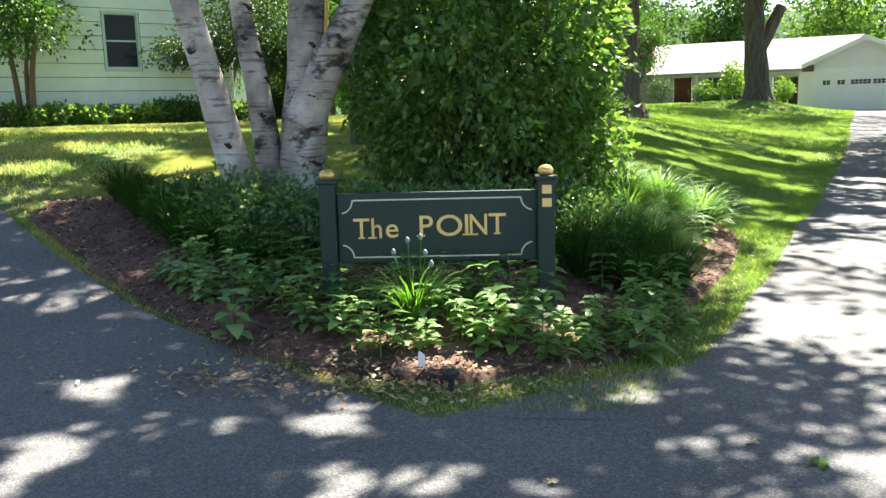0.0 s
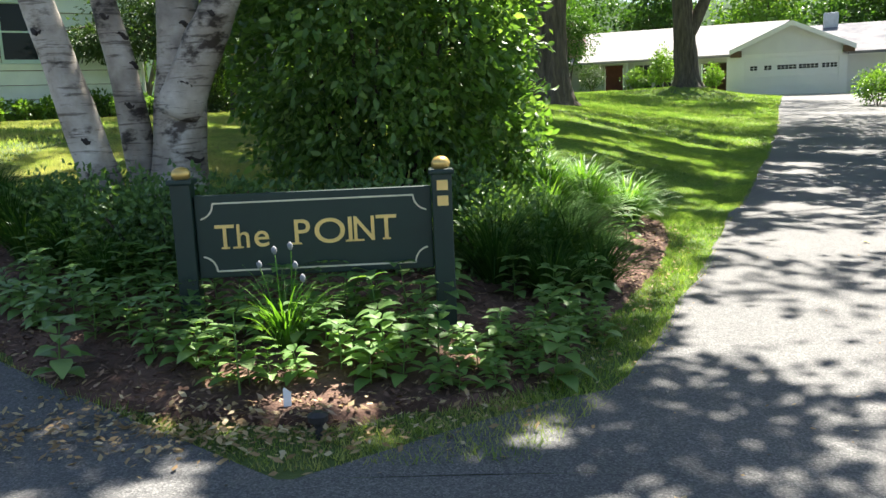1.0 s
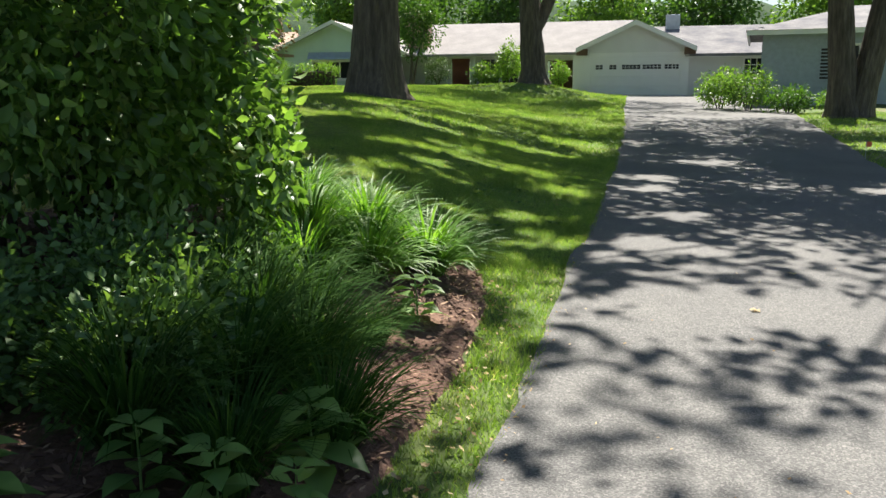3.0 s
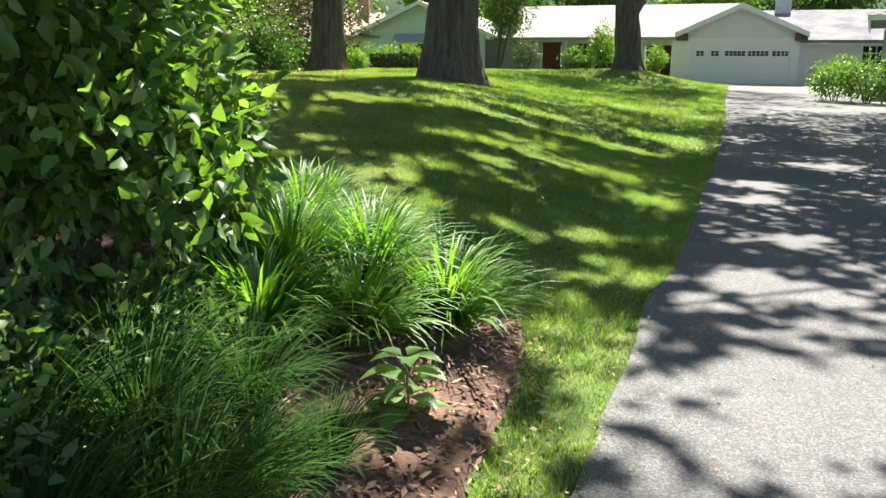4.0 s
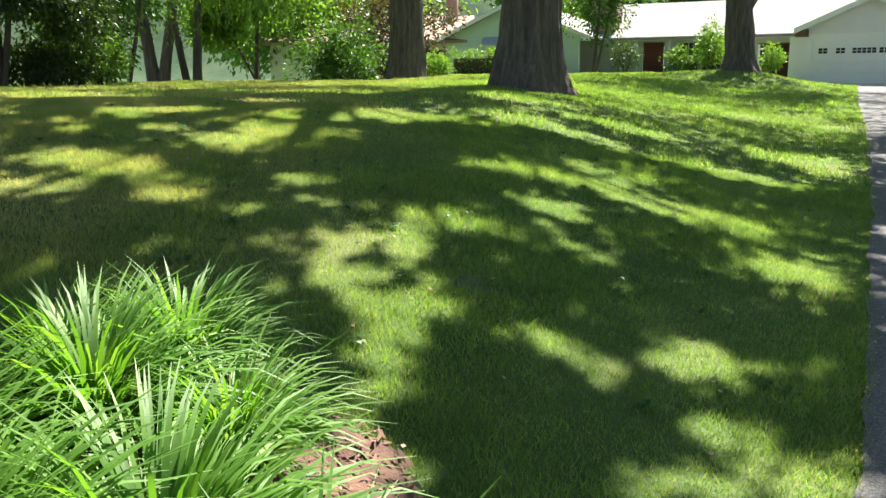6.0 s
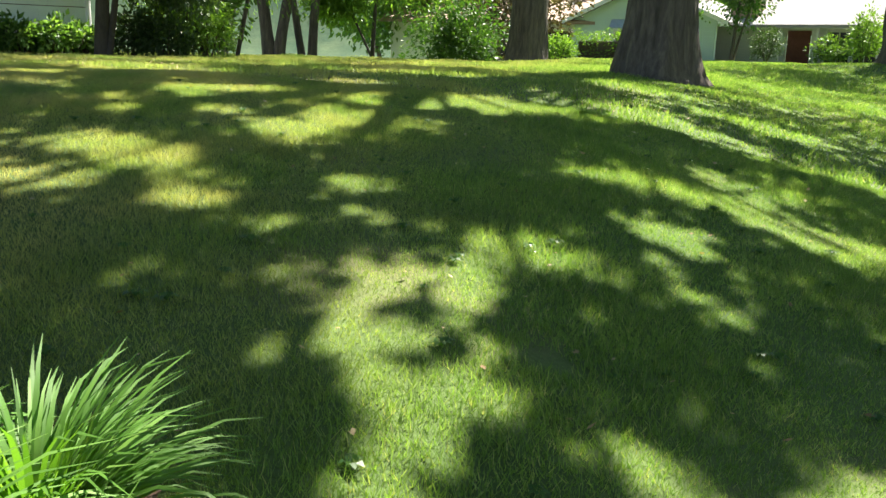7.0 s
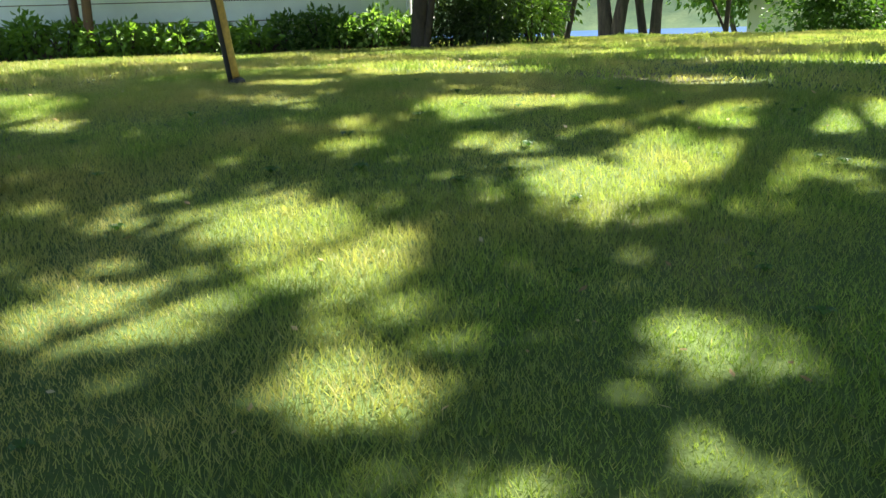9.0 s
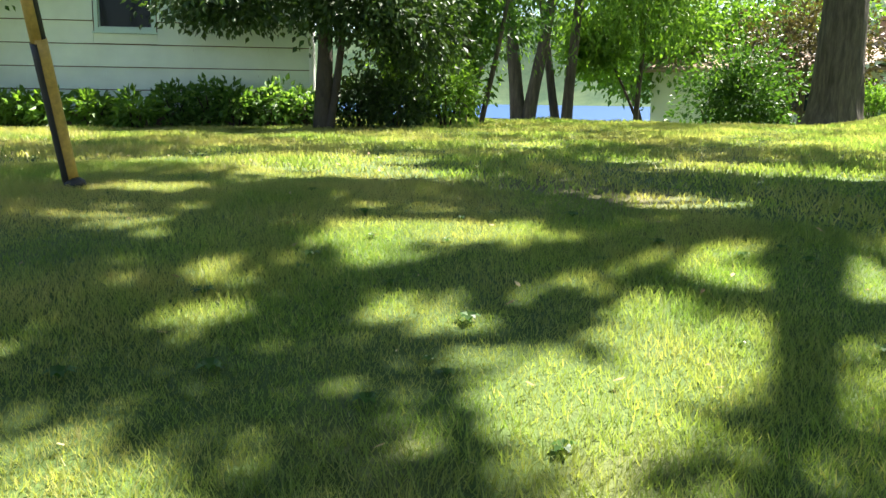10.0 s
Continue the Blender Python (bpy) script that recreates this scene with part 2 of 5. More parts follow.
def strip(name, left, right, ys, lift, mat, label, category, across=8, skirt=0.0):
    """A strip of paving that follows the land between two edges."""
    verts, faces = [], []
    n = across + 1
    for y in ys:
        a, b = left(y), right(y)
        for k in range(n):
            x = a + (b - a) * k / across
            verts.append((x, y, land(x, y) + lift))
    for j in range(len(ys) - 1):
        for k in range(across):
            q = j * n + k
            faces.append((q, q + 1, q + n + 1, q + n))
    return tagged(raw(name, verts, faces, mat, None, "", True), label, category, "", "structure")


def wob(y, s, a):
    return a * noise.noise(Vector((y * 0.9, s, 0))) + a * 0.5 * noise.noise(Vector((y * 3.1, s + 5, 0)))


def apron_left(y):
    return drive_left(y) + wob(y, 1, 0.09)


def apron_right(y):
    return min(drive_right(y), 40) + wob(y, 7, 0.1)


strip("driveway", apron_left, apron_right, steps_of((5.2, 20, 0.2), (20, 44.0, 0.6)), 0.02, ASPHALT, "worn grey asphalt driveway with faded patches", "driveway", 24)


def left_bed(y):
    """Where the asphalt of the left branch meets the planting."""
    return -0.05 - 1.35 * (y - 4.35) + 0.13 * max(0, y - 5.2) ** 1.6 if y > 4.35 else 0.0


strip("forecourt", lambda y: -40, lambda y: 40, steps_of((-20, 4.3, 0.5)), 0.02, ASPHALT, "worn grey asphalt forecourt where the drives part", "driveway", 60)
strip("branch_drive", lambda y: -40, lambda y: left_bed(y) + wob(y, 3, 0.08), steps_of((4.3, 9.5, 0.2)), 0.02, ASPHALT, "grey asphalt branch of the drive beside the flower bed", "driveway", 60)
strip("forecourt_edge", lambda y: 0.05 + 1.34 * (y - 4.3) if y < 5.2 else apron_left(y), lambda y: 40, steps_of((4.3, 5.2, 0.15)), 0.02, ASPHALT, "grey asphalt beside the flower bed's tip", "driveway", 60)
concrete = strip("garage_apron", lambda y: 15.6 + 0.2 * (y - 44), lambda y: 24 - 0.2 * (y - 44), steps_of((43.95, 47.5, 0.6)), 0.03, CONCRETE, "pale concrete apron in front of the garage", "driveway", 8)

water_mat, wt, wb = material("lake_water", 0.45)
wb.inputs["Base Color"].default_value = (0.018, 0.06, 0.16, 1)
wb.inputs["Specular IOR Level"].default_value = 0.2
bump(wt, wb, noisy(wt, coords(wt, (0.4, 1.2, 1)), 1.5, 4), 0.35, 0.1)
sheet("water", steps_of((-1500, 600, 300)), steps_of((44, 1500, 300)), lambda x, y: LAKE, water_mat, None, "blue rippled lake water beyond the lawn", "water")


def hill_height(x, y):
    r = step(1350, 1750, y + 0.05 * x)
    return LAKE - 2 + r * (185 + 40 * noise.noise(Vector((x / 420, 1.7, 0))) + 25 * noise.noise(Vector((x / 130, y / 200, 0))) + 9 * noise.noise(Vector((x / 25, y / 25, 2))))


sheet("backdrop", steps_of((-2200, 2200, 22)), steps_of((1330, 1800, 22)), hill_height, HILL, None, "hazy wooded hillside across the lake", "hill")


# ---- houses ----
def wall_mesh(u0, u1, z0, z1, thick, holes=(), top=None):
    """A wall in the plane v=0 (outside towards -v), with real openings; top(u) gives a sloping upper edge."""
    us = sorted({u0, u1, *[h[0] for h in holes], *[h[1] for h in holes]})
    zs = sorted({z0, z1, *[h[2] for h in holes], *[h[3] for h in holes]})
    bm = bmesh.new()
    cells = {}
    for i in range(len(us) - 1):
        for j in range(len(zs) - 1):
            cu, cz = (us[i] + us[i + 1]) / 2, (zs[j] + zs[j + 1]) / 2
            if not any(h[0] < cu < h[1] and h[2] < cz < h[3] for h in holes):
                cells[i, j] = 1
    vs = {}

    def vert(i, j, back):
        if (i, j, back) not in vs:
            vs[i, j, back] = bm.verts.new((us[i], thick if back else 0.0, zs[j]))
        return vs[i, j, back]

    for i, j in cells:
        bm.faces.new([vert(i, j, 0), vert(i + 1, j, 0), vert(i + 1, j + 1, 0), vert(i, j + 1, 0)])
        bm.faces.new([vert(i, j + 1, 1), vert(i + 1, j + 1, 1), vert(i + 1, j, 1), vert(i, j, 1)])
        for (di, dj), (a, b) in {(-1, 0): ((0, 1), (0, 0)), (1, 0): ((1, 0), (1, 1)), (0, -1): ((0, 0), (1, 0)), (0, 1): ((1, 1), (0, 1))}.items():
            if (i + di, j + dj) not in cells:
                bm.faces.new([vert(i + b[0], j + b[1], 0), vert(i + a[0], j + a[1], 0), vert(i + a[0], j + a[1], 1), vert(i + b[0], j + b[1], 1)])
    return bm


def prism(pts, v0, v1):
    """A solid with outline pts in (u, z), from v0 to v1."""
    bm = bmesh.new()
    a = [bm.verts.new((u, v0, z)) for u, z in pts]
    b = [bm.verts.new((u, v1, z)) for u, z in pts]
    bm.faces.new(a)
    bm.faces.new(list(reversed(b)))
    for k in range(len(pts)):
        n = (k + 1) % len(pts)
        bm.faces.new((a[n], a[k], b[k], b[n]))
    bmesh.ops.recalc_face_normals(bm, faces=bm.faces)
    return bm


def slab(corners, thick):
    """A roof slab under four corners."""
    bm = bmesh.new()
    up = [bm.verts.new(c) for c in corners]
    lo = [bm.verts.new((c[0], c[1], c[2] - thick)) for c in corners]
    bm.faces.new(up)
    bm.faces.new(list(reversed(lo)))
    n = len(corners)
    for k in range(n):
        bm.faces.new((up[k], lo[k], lo[(k + 1) % n], up[(k + 1) % n]))
    bmesh.ops.recalc_face_normals(bm, faces=bm.faces)
    return bm


glass_mat, gt, gb = material("window_glass", 0.05)
gb.inputs["Base Color"].default_value = (0.02, 0.025, 0.03, 1)
gb.inputs["Specular IOR Level"].default_value = 0.15


def at(ob, u, v, z):
    ob.location = (u, v, z)
    return ob


def window(house, u0, u1, z0, z1, v, frame_mat, cols=1, rows=2, bar=0.035, casing=0.07, name="window"):
    """A window with casing, sill, sash bars and panes, in an opening whose outside is at v."""
    bm = bmesh.new()
    for b in ((u0 - casing, z0 - casing, u0, z1 + casing), (u1, z0 - casing, u1 + casing, z1 + casing), (u0, z1, u1, z1 + casing), (u0, z0 - casing, u1, z0)):
        box(bm, b[0], v - 0.03, b[1], b[2], v + 0.05, b[3])
    w = part(name, bm, frame_mat, house)
    bm = bmesh.new()
    for i in range(cols + 1):
        u = u0 + (u1 - u0) * i / cols
        box(bm, u - bar / 2, v + 0.03, z0, u + bar / 2, v + 0.07, z1)
    for j in range(rows + 1):
        z = z0 + (z1 - z0) * j / rows
        box(bm, u0, v + 0.032, z - bar / 2, u1, v + 0.068, z + bar / 2)
    part("sash", bm, frame_mat, w)
    for i in range(cols):
        for j in range(rows):
            a, b = u0 + (u1 - u0) * i / cols + bar / 2, u0 + (u1 - u0) * (i + 1) / cols - bar / 2
            c, d = z0 + (z1 - z0) * j / rows + bar / 2, z0 + (z1 - z0) * (j + 1) / rows - bar / 2
            part("pane", boxed(a, v + 0.045, c, b, v + 0.052, d), glass_mat, w)
    part("sill", boxed(u0 - casing - 0.03, v - 0.07, z0 - casing - 0.03, u1 + casing + 0.03, v - 0.002, z0 - casing), frame_mat, w)
    return w


def clapboards(house, spans, z0, courses, height, v, mat, thick=0.02):
    """Each course of boards, its lower edge standing proud; spans(k) gives the runs of a course."""
    for k in range(courses):
        z = z0 + k * height
        for a, b, top in spans(k, z, z + height):
            bm = bmesh.new()
            q = [(a, v, z + top), (b, v, z + top), (b, v - thick, z), (a, v - thick, z), (a, v, z), (b, v, z)]
            vs = [bm.verts.new(p) for p in q]
            for f in ((0, 3, 2, 1), (3, 4, 5, 2), (0, 4, 3), (1, 2, 5)):
                bm.faces.new([vs[i] for i in f])
            part("board", bm, mat, house)


def frame_of(x, y, ux, uy):
    """Local axes: u along the front, v away from the viewer."""
    n = math.hypot(ux, uy)
    return pose(x, y, 0, 0, 0, math.degrees(math.atan2(uy / n, ux / n)))


# the ranch house with its garage at the drive's end
ranch = thing("ranch_house", frame_of(15.57, 47.39, 0.93, -0.37), "low pale ranch house with gabled double garage and mint wing", "house")
BASE = 1.1
# garage
part("garage_front", wall_mesh(0.62, 5.62, BASE - 0.3, 3.3, 0.18, [(0.86, 5.4, BASE - 0.3, 3.12)]), WHITE, ranch)
part("gable", prism([(0.45, 3.3), (5.8, 3.3), (5.8, 3.51), (3.12, 4.73), (0.45, 3.51)], -0.06, 0.12), SIDING_GREY, ranch, "pale grey boarded gable")
for su, eu in ((0.15, 3.12), (6.1, 3.12)):
    part("garage_roof", slab([(su, -0.45, 3.52), (eu, -0.45, 4.86), (eu, 8, 4.86), (su, 8, 3.52)], 0.14), ROOF_PALE, ranch, "pale shingled roof slope")
    part("eave_return", boxed(min(su, su + (0.55 if su < 1 else -0.55)), -0.4, 3.18, max(su, su + (0.55 if su < 1 else -0.55)), 0.0, 3.5), BROWN_WOOD, ranch, "dark brown eave bracket")
for su in (0.1, 6.15):
    ends = [(su, 3.3), (su, 3.54), (3.12, 4.9), (3.12, 4.66)]
    part("barge_board", prism(ends if su < 1 else ends[::-1], -0.49, -0.455), WHITE, ranch)
door = part("garage_door", boxed(0.86, 0.06, BASE - 0.3, 5.4, 0.1, 3.12), WHITE, ranch, "white sectional garage door")
for k in range(4):
    z = BASE + 0.02 + k * 0.5
    part("door_panel", boxed(0.89, 0.045, z, 5.37, 0.07, z + 0.47, bevel=0.008), WHITE, door)
for u0, n in ((1.12, 2), (1.82, 2), (2.46, 5), (3.5, 5), (4.28 + 0.32, 2), (5.0, 2)):
    wide = 0.19 * n
    if u0 + wide > 5.33:
        wide = 5.33 - u0
    for i in range(n):
        for j in range(2):
            part("pane", boxed(u0 + wide * i / n + 0.015, 0.038, BASE + 1.36 + j * 0.12, u0 + wide * (i + 1) / n - 0.015, 0.05, BASE + 1.46 + j * 0.12), glass_mat, door)
part("side_wall", boxed(5.62, 0.0, BASE - 0.3, 5.8, 7.5, 3.3), WHITE, ranch)
part("side_wall", boxed(0.44, 0.0, BASE - 0.3, 0.62, 7.5, 3.3), WHITE, ranch)
# short wall between garage and porch
part("front_wall", wall_mesh(-0.05, 0.44, BASE - 0.3, 3.2, 0.18), WHITE, ranch)
# right wing
rw = part("wing_wall", wall_mesh(5.8, 14.0, BASE - 0.3, 3.15, 0.2, [(8.55, 9.75, 1.95, 2.95)]), SIDING_GREY, ranch)
rw.location = (0, 0.5, 0)
window(ranch, 8.55, 9.75, 1.95, 2.95, 0.5, WHITE, 4, 3, 0.04)
part("fascia", boxed(5.8, 0.02, 3.02, 14.3, 0.08, 3.2), WHITE, ranch)
# wing slopes take the grey shingles to stand in for tree shade
part("wing_roof", slab([(5.6, 0.0, 3.2), (14.5, 0.0, 3.2), (14.5, 5, 4.9), (3.2, 5, 4.9)], 0.14), ROOF_GREY, ranch, "shingled roof coloured grey for the tree shade on it")
part("wing_roof", slab([(3.2, 5, 4.9), (14.5, 5, 4.9), (14.5, 10, 3.2), (3.2, 10, 3.2)], 0.14), ROOF_GREY, ranch)
part("vent_box", boxed(4.75, 4.4, 4.6, 5.5, 5.3, 5.5, bevel=0.03), SIDING_BLUE, ranch, "pale blue roof vent box")
# main body
MV = 2.2
holes = [(-7.05, -5.95, BASE - 0.1, 3.2), (-5.3, -4.3, 1.75, 3.15), (-4.15, -3.2, 1.75, 3.15), (-3.05, -2.1, 1.75, 3.15), (-1.6, -0.1, BASE, 3.05)]
mw = part("front_wall", wall_mesh(-10.4, 0.0, BASE - 0.3, 3.35, 0.2, holes), SIDING_GREY, ranch)
mw.location = (0, MV, 0)
part("entry_wall", boxed(-7.0, MV + 0.06, BASE - 0.1, -6.0, MV + 0.12, 3.18), BRICK_RED, ranch, "dark red front door")
part("porch_recess", boxed(-1.58, MV + 1.2, BASE, -0.12, MV + 1.3, 3.04), BROWN_WOOD, ranch, "dark brown back of the porch recess")
for u in (-7.3, -5.7):
    part("porch_post", boxed(u, MV - 0.45, BASE - 0.2, u + 0.12, MV - 0.33, 3.3, bevel=0.01), WHITE, ranch)
for a, b, c, d in holes[1:4]:
    window(ranch, a, b, c, d, MV, WHITE, 2, 1, 0.05)
part("fascia", boxed(-9.2, MV - 0.72, 3.26, 0.4, MV - 0.66, 3.44), WHITE, ranch)
part("main_roof", slab([(-9.3, MV - 0.75, 3.42), (0.6, MV - 0.75, 3.42), (3.0, MV + 4.2, 5.4), (-9.3, MV + 4.2, 5.4)], 0.14), ROOF_PALE, ranch, "sunlit pale shingled roof")
part("main_roof", slab([(-9.3, MV + 4.2, 5.4), (3.0, MV + 4.2, 5.4), (3.0, MV + 9, 3.42), (-9.3, MV + 9, 3.42)], 0.14), ROOF_PALE, ranch)
chim = part("chimney", boxed(-9.75, MV + 0.1, 2.2, -8.45, MV + 1.4, 5.9, bevel=0.02), CHIMNEY, ranch, "square brick chimney")
# mint wing
mint = part("wing_wall", wall_mesh(-16.0, -9.2, BASE - 0.3, 3.55, 0.2, [(-13.9, -11.6, 2.1, 3.0)]), SIDING_MINT, ranch, "mint green siding")
mint.location = (0, -1.6, 0)
part("gable", prism([(-16.0, 3.55), (-9.2, 3.55), (-12.6, 5.0)], -1.6, -1.4), SIDING_MINT, ranch)
for k in range(11):
    z = BASE + 0.1 + k * 0.22
    for a, b in ([(-16.0, -9.2)] if z > 3.0 or z + 0.2 < 2.1 else [(-16.0, -14.0), (-11.5, -9.2)]):
        part("board", boxed(a, -1.622, z, b, -1.6, z + 0.03), SIDING_MINT, ranch)
window(ranch, -13.9, -11.6, 2.1, 3.0, -1.6, WHITE, 3, 1, 0.06, 0.1)
part("awning", slab([(-14.1, -1.62, 3.5), (-11.4, -1.62, 3.5), (-11.5, -2.15, 3.12), (-14.0, -2.15, 3.12)], 0.03), SIDING_BLUE, ranch, "blue-grey metal awning")
for su in (-16.6, -8.6):
    part("wing_roof", slab([(su, -2.0, 3.4), (-12.6, -2.0, 5.12), (-12.6, 8, 5.12), (su, 8, 3.4)], 0.12), ROOF_PALE, ranch)
    s = 1 if su < -12 else -1
    part("barge_board", prism([(su, 3.22), (su, 3.42), (-12.6, 5.14), (-12.6, 4.94)] if s > 0 else [(-12.6, 4.94), (-12.6, 5.14), (su, 3.42), (su, 3.22)], -2.03, -1.98), WHITE, ranch)
part("side_wall", boxed(-16.0, -1.4, BASE - 0.3, -15.8, 8, 3.5), SIDING_MINT, ranch)

# the brown-roofed house behind the far trunk
brown = thing("brown_roofed_house", frame_of(-2.5, 52.5, 0.98, -0.1), "tan-roofed house half hidden behind trunks and shrubs", "house")
bw = part("front_wall", wall_mesh(-7, 3.2, -3.5, 3.4, 0.2, [(-4.2, -3.2, 1.7, 2.8), (-1.2, 0.2, 1.6, 3.0), (1.2, 2.4, 1.7, 2.9)]), SIDING_GREY, brown)
for a, b, c, d in ((-4.2, -3.2, 1.7, 2.8), (-1.2, 0.2, 1.6, 3.0), (1.2, 2.4, 1.7, 2.9)):
    window(brown, a, b, c, d, 0, BROWN_WOOD, 2, 1)
part("roof", slab([(-7.6, -0.7, 3.4), (3.9, -0.7, 3.4), (3.4, 4, 4.9), (-7.2, 4, 4.9)], 0.14), CHIMNEY, brown, "tan shingled roof")
part("roof", slab([(-7.2, 4, 4.9), (3.4, 4, 4.9), (3.9, 8.7, 3.4), (-7.6, 8.7, 3.4)], 0.14), CHIMNEY, brown)
part("side_wall", boxed(3.0, 0.2, -3.5, 3.2, 8, 3.4), SIDING_GREY, brown)
part("side_wall", boxed(-7, 0.2, -4.5, -6.8, 8, 3.4), SIDING_GREY, brown)
part("chimney", boxed(2.0, 3.0, 4.2, 2.6, 3.6, 5.7, bevel=0.02), CHIMNEY, brown)

# the blue-grey house beside the drive
blue = thing("blue_house", frame_of(19.0, 34.7, 0.87, -0.49), "blue-grey sided house with mottled hipped roof", "house")
bh = [(2.55, 3.35, 1.75, 3.0), (6.0, 7.0, 1.75, 3.0)]
part("front_wall", wall_mesh(0, 10, 0.4, 3.5, 0.2, bh), SIDING_BLUE, blue)
part("side_wall", boxed(0, 0.2, 0.4, 0.2, 8, 3.5), SIDING_BLUE, blue)
for k in range(14):
    part("batten", boxed(-0.025, 0.3 + k * 0.55, 0.6, 0.0, 0.36 + k * 0.55, 3.45), SIDING_BLUE, blue)
for a, b, c, d in bh:
    window(blue, a, b, c, d, 0, WHITE, 1, 2)
    for s in (a - 0.55, b + 0.12):
        sh = part("shutter", boxed(s, -0.045, c - 0.05, s + 0.42, -0.004, d + 0.05, bevel=0.008), SIDING_BLUE, blue, "slate-grey shutter")
        for i in range(9):
            part("slat", boxed(s + 0.05, -0.055, c + 0.03 + i * 0.13, s + 0.37, -0.046, c + 0.11 + i * 0.13), DARK, sh)
part("fascia", boxed(-0.6, -0.62, 3.42, 10.6, -0.55, 3.6), WHITE, blue)
part("fascia", boxed(-0.62, -0.5, 3.42, -0.55, 8.6, 3.6), WHITE, blue)
bm = bmesh.new()
c = [bm.verts.new(p) for p in ((-0.65, -0.65, 3.6), (10.65, -0.65, 3.6), (10.65, 8.65, 3.6), (-0.65, 8.65, 3.6), (3.4, 4, 4.75), (6.6, 4, 4.75))]
for f in ((0, 1, 5, 4), (1, 2, 5), (2, 3, 4, 5), (3, 0, 4), (3, 2, 1, 0)):
    bm.faces.new([c[i] for i in f])
part("roof", bm, ROOF_GREY, blue, "mottled grey hipped roof")

# the pale green house on the other side of the lawn
cottage = thing("green_house", frame_of(-10.2, 23.2, 0.79, 0.62), "pale green house with wide weathered shingle siding", "house")
GZ = 1.45
gh = [(-0.42, 0.42, 2.98, 4.4)]
# dark backing shows through the joints as the shadow line under each course
part("front_wall", wall_mesh(-12, 3.05, GZ - 0.5, 5.2, 0.2, gh), BROWN_WOOD, cottage, "dark backing wall standing in for shadow lines between courses")
part("side_wall", boxed(2.85, 0.2, GZ - 2.5, 3.05, 8, 5.2), SIDING_GREEN, cottage)
part("gable", prism([(-12, 5.2), (3.05, 5.2), (-4.5, 8.4)], 0.0, 0.2), SIDING_GREEN, cottage)
for su in (-12.6, 3.65):
    part("roof", slab([(su, -0.1, 5.1), (-4.5, -0.1, 8.6), (-4.5, 8.4, 8.6), (su, 8.4, 5.1)], 0.15), ROOF_GREY, cottage)
rng = random.Random(4)


def runs(k, z, z2):
    out = []
    u = -12 + rng.uniform(-0.6, 0)
    while u < 3.05:
        e = min(3.05, u + 1.22)
        a, b = max(-12, u) + 0.0006, e - 0.0006
        u += 1.22
        if z2 > 2.88 and z < 4.5 and b > -0.5 and a < 0.5:
            if a < -0.5:
                out.append((a, -0.5, 0.351))
            if b > 0.5:
                out.append((0.5, b, 0.351))
        elif b - a > 0.05:
            out.append((a, b, 0.351))
    return out


clapboards(cottage, runs, GZ + 0.18, 10, 0.365, -0.002, SIDING_GREEN, 0.042)
for za, zb in ((2.73, 2.885), (4.465, 4.54)):
    part("board", boxed(-0.497, -0.028, za, 0.497, -0.002, zb), SIDING_GREEN, cottage)
window(cottage, -0.42, 0.42, 2.98, 4.4, 0, SIDING_MINT, 1, 2, 0.045, 0.06)
part("downpipe", tube(bmesh.new(), [(3.0, -0.08, GZ - 0.3), (3.0, -0.08, 5.1)], [0.05, 0.05], 10), WHITE, cottage, "white downpipe")


# ---- plants ----
def leaf_cloud(name, centres, mat, parent, size, seed=1, droop=0.3, shape=1.7, fine=False):
    """Many pointed leaves, one island each, at the centres given: (x, y, z, nx, ny, nz)."""
    g = np.random.default_rng(seed)
    c = np.asarray(centres, dtype=float)
    n = len(c)
    out = c[:, 3:6] + g.normal(0, 0.55, (n, 3))
    out[:, 2] -= droop
    out /= np.linalg.norm(out, axis=1, keepdims=True) + 1e-9
    side = np.cross(out, g.normal(0, 1, (n, 3)))
    side /= np.linalg.norm(side, axis=1, keepdims=True) + 1e-9
    up = np.cross(side, out)
    L = size * g.uniform(0.65, 1.25, (n, 1))
    W = L / shape / 2
    p = c[:, :3]
    if fine:
        rib = [p, p + out * L * 0.33 + up * L * 0.04, p + out * L * 0.7 + up * L * 0.01, p + out * L - up * L * 0.1]
        pts = np.stack([rib[0], rib[1] - side * W + up * W * 0.4, rib[1], rib[1] + side * W + up * W * 0.4,
                        rib[2] - side * W * 0.72 + up * W * 0.25, rib[2], rib[2] + side * W * 0.72 + up * W * 0.25, rib[3]], 1)
        base = (np.arange(n) * 8)[:, None]
        quads = [(0, 1, 2), (0, 2, 3), (4, 7, 5), (5, 7, 6)]
        fours = [(1, 4, 5, 2), (2, 5, 6, 3)]
        me = bpy.data.meshes.new(name)
        faces = sum([(base + np.array(q)).tolist() for q in quads + fours], [])
        me.from_pydata(pts.reshape(-1, 3).tolist(), [], faces)
        me.update()
        return mesh_part(name, me, mat, parent, "", True)
    pts = np.stack([p, p + out * L * 0.4 - side * W + up * W * 0.35, p + out * L - up * L * 0.15, p + out * L * 0.4 + side * W + up * W * 0.35], 1)
    verts = pts.reshape(-1, 3)
    idx = np.arange(n) * 4
    faces = np.concatenate([np.stack([idx, idx + 1, idx + 2], 1), np.stack([idx, idx + 2, idx + 3], 1)])
    me = bpy.data.meshes.new(name)
    me.from_pydata(verts.tolist(), [], faces.tolist())
    me.update()
    return mesh_part(name, me, mat, parent)


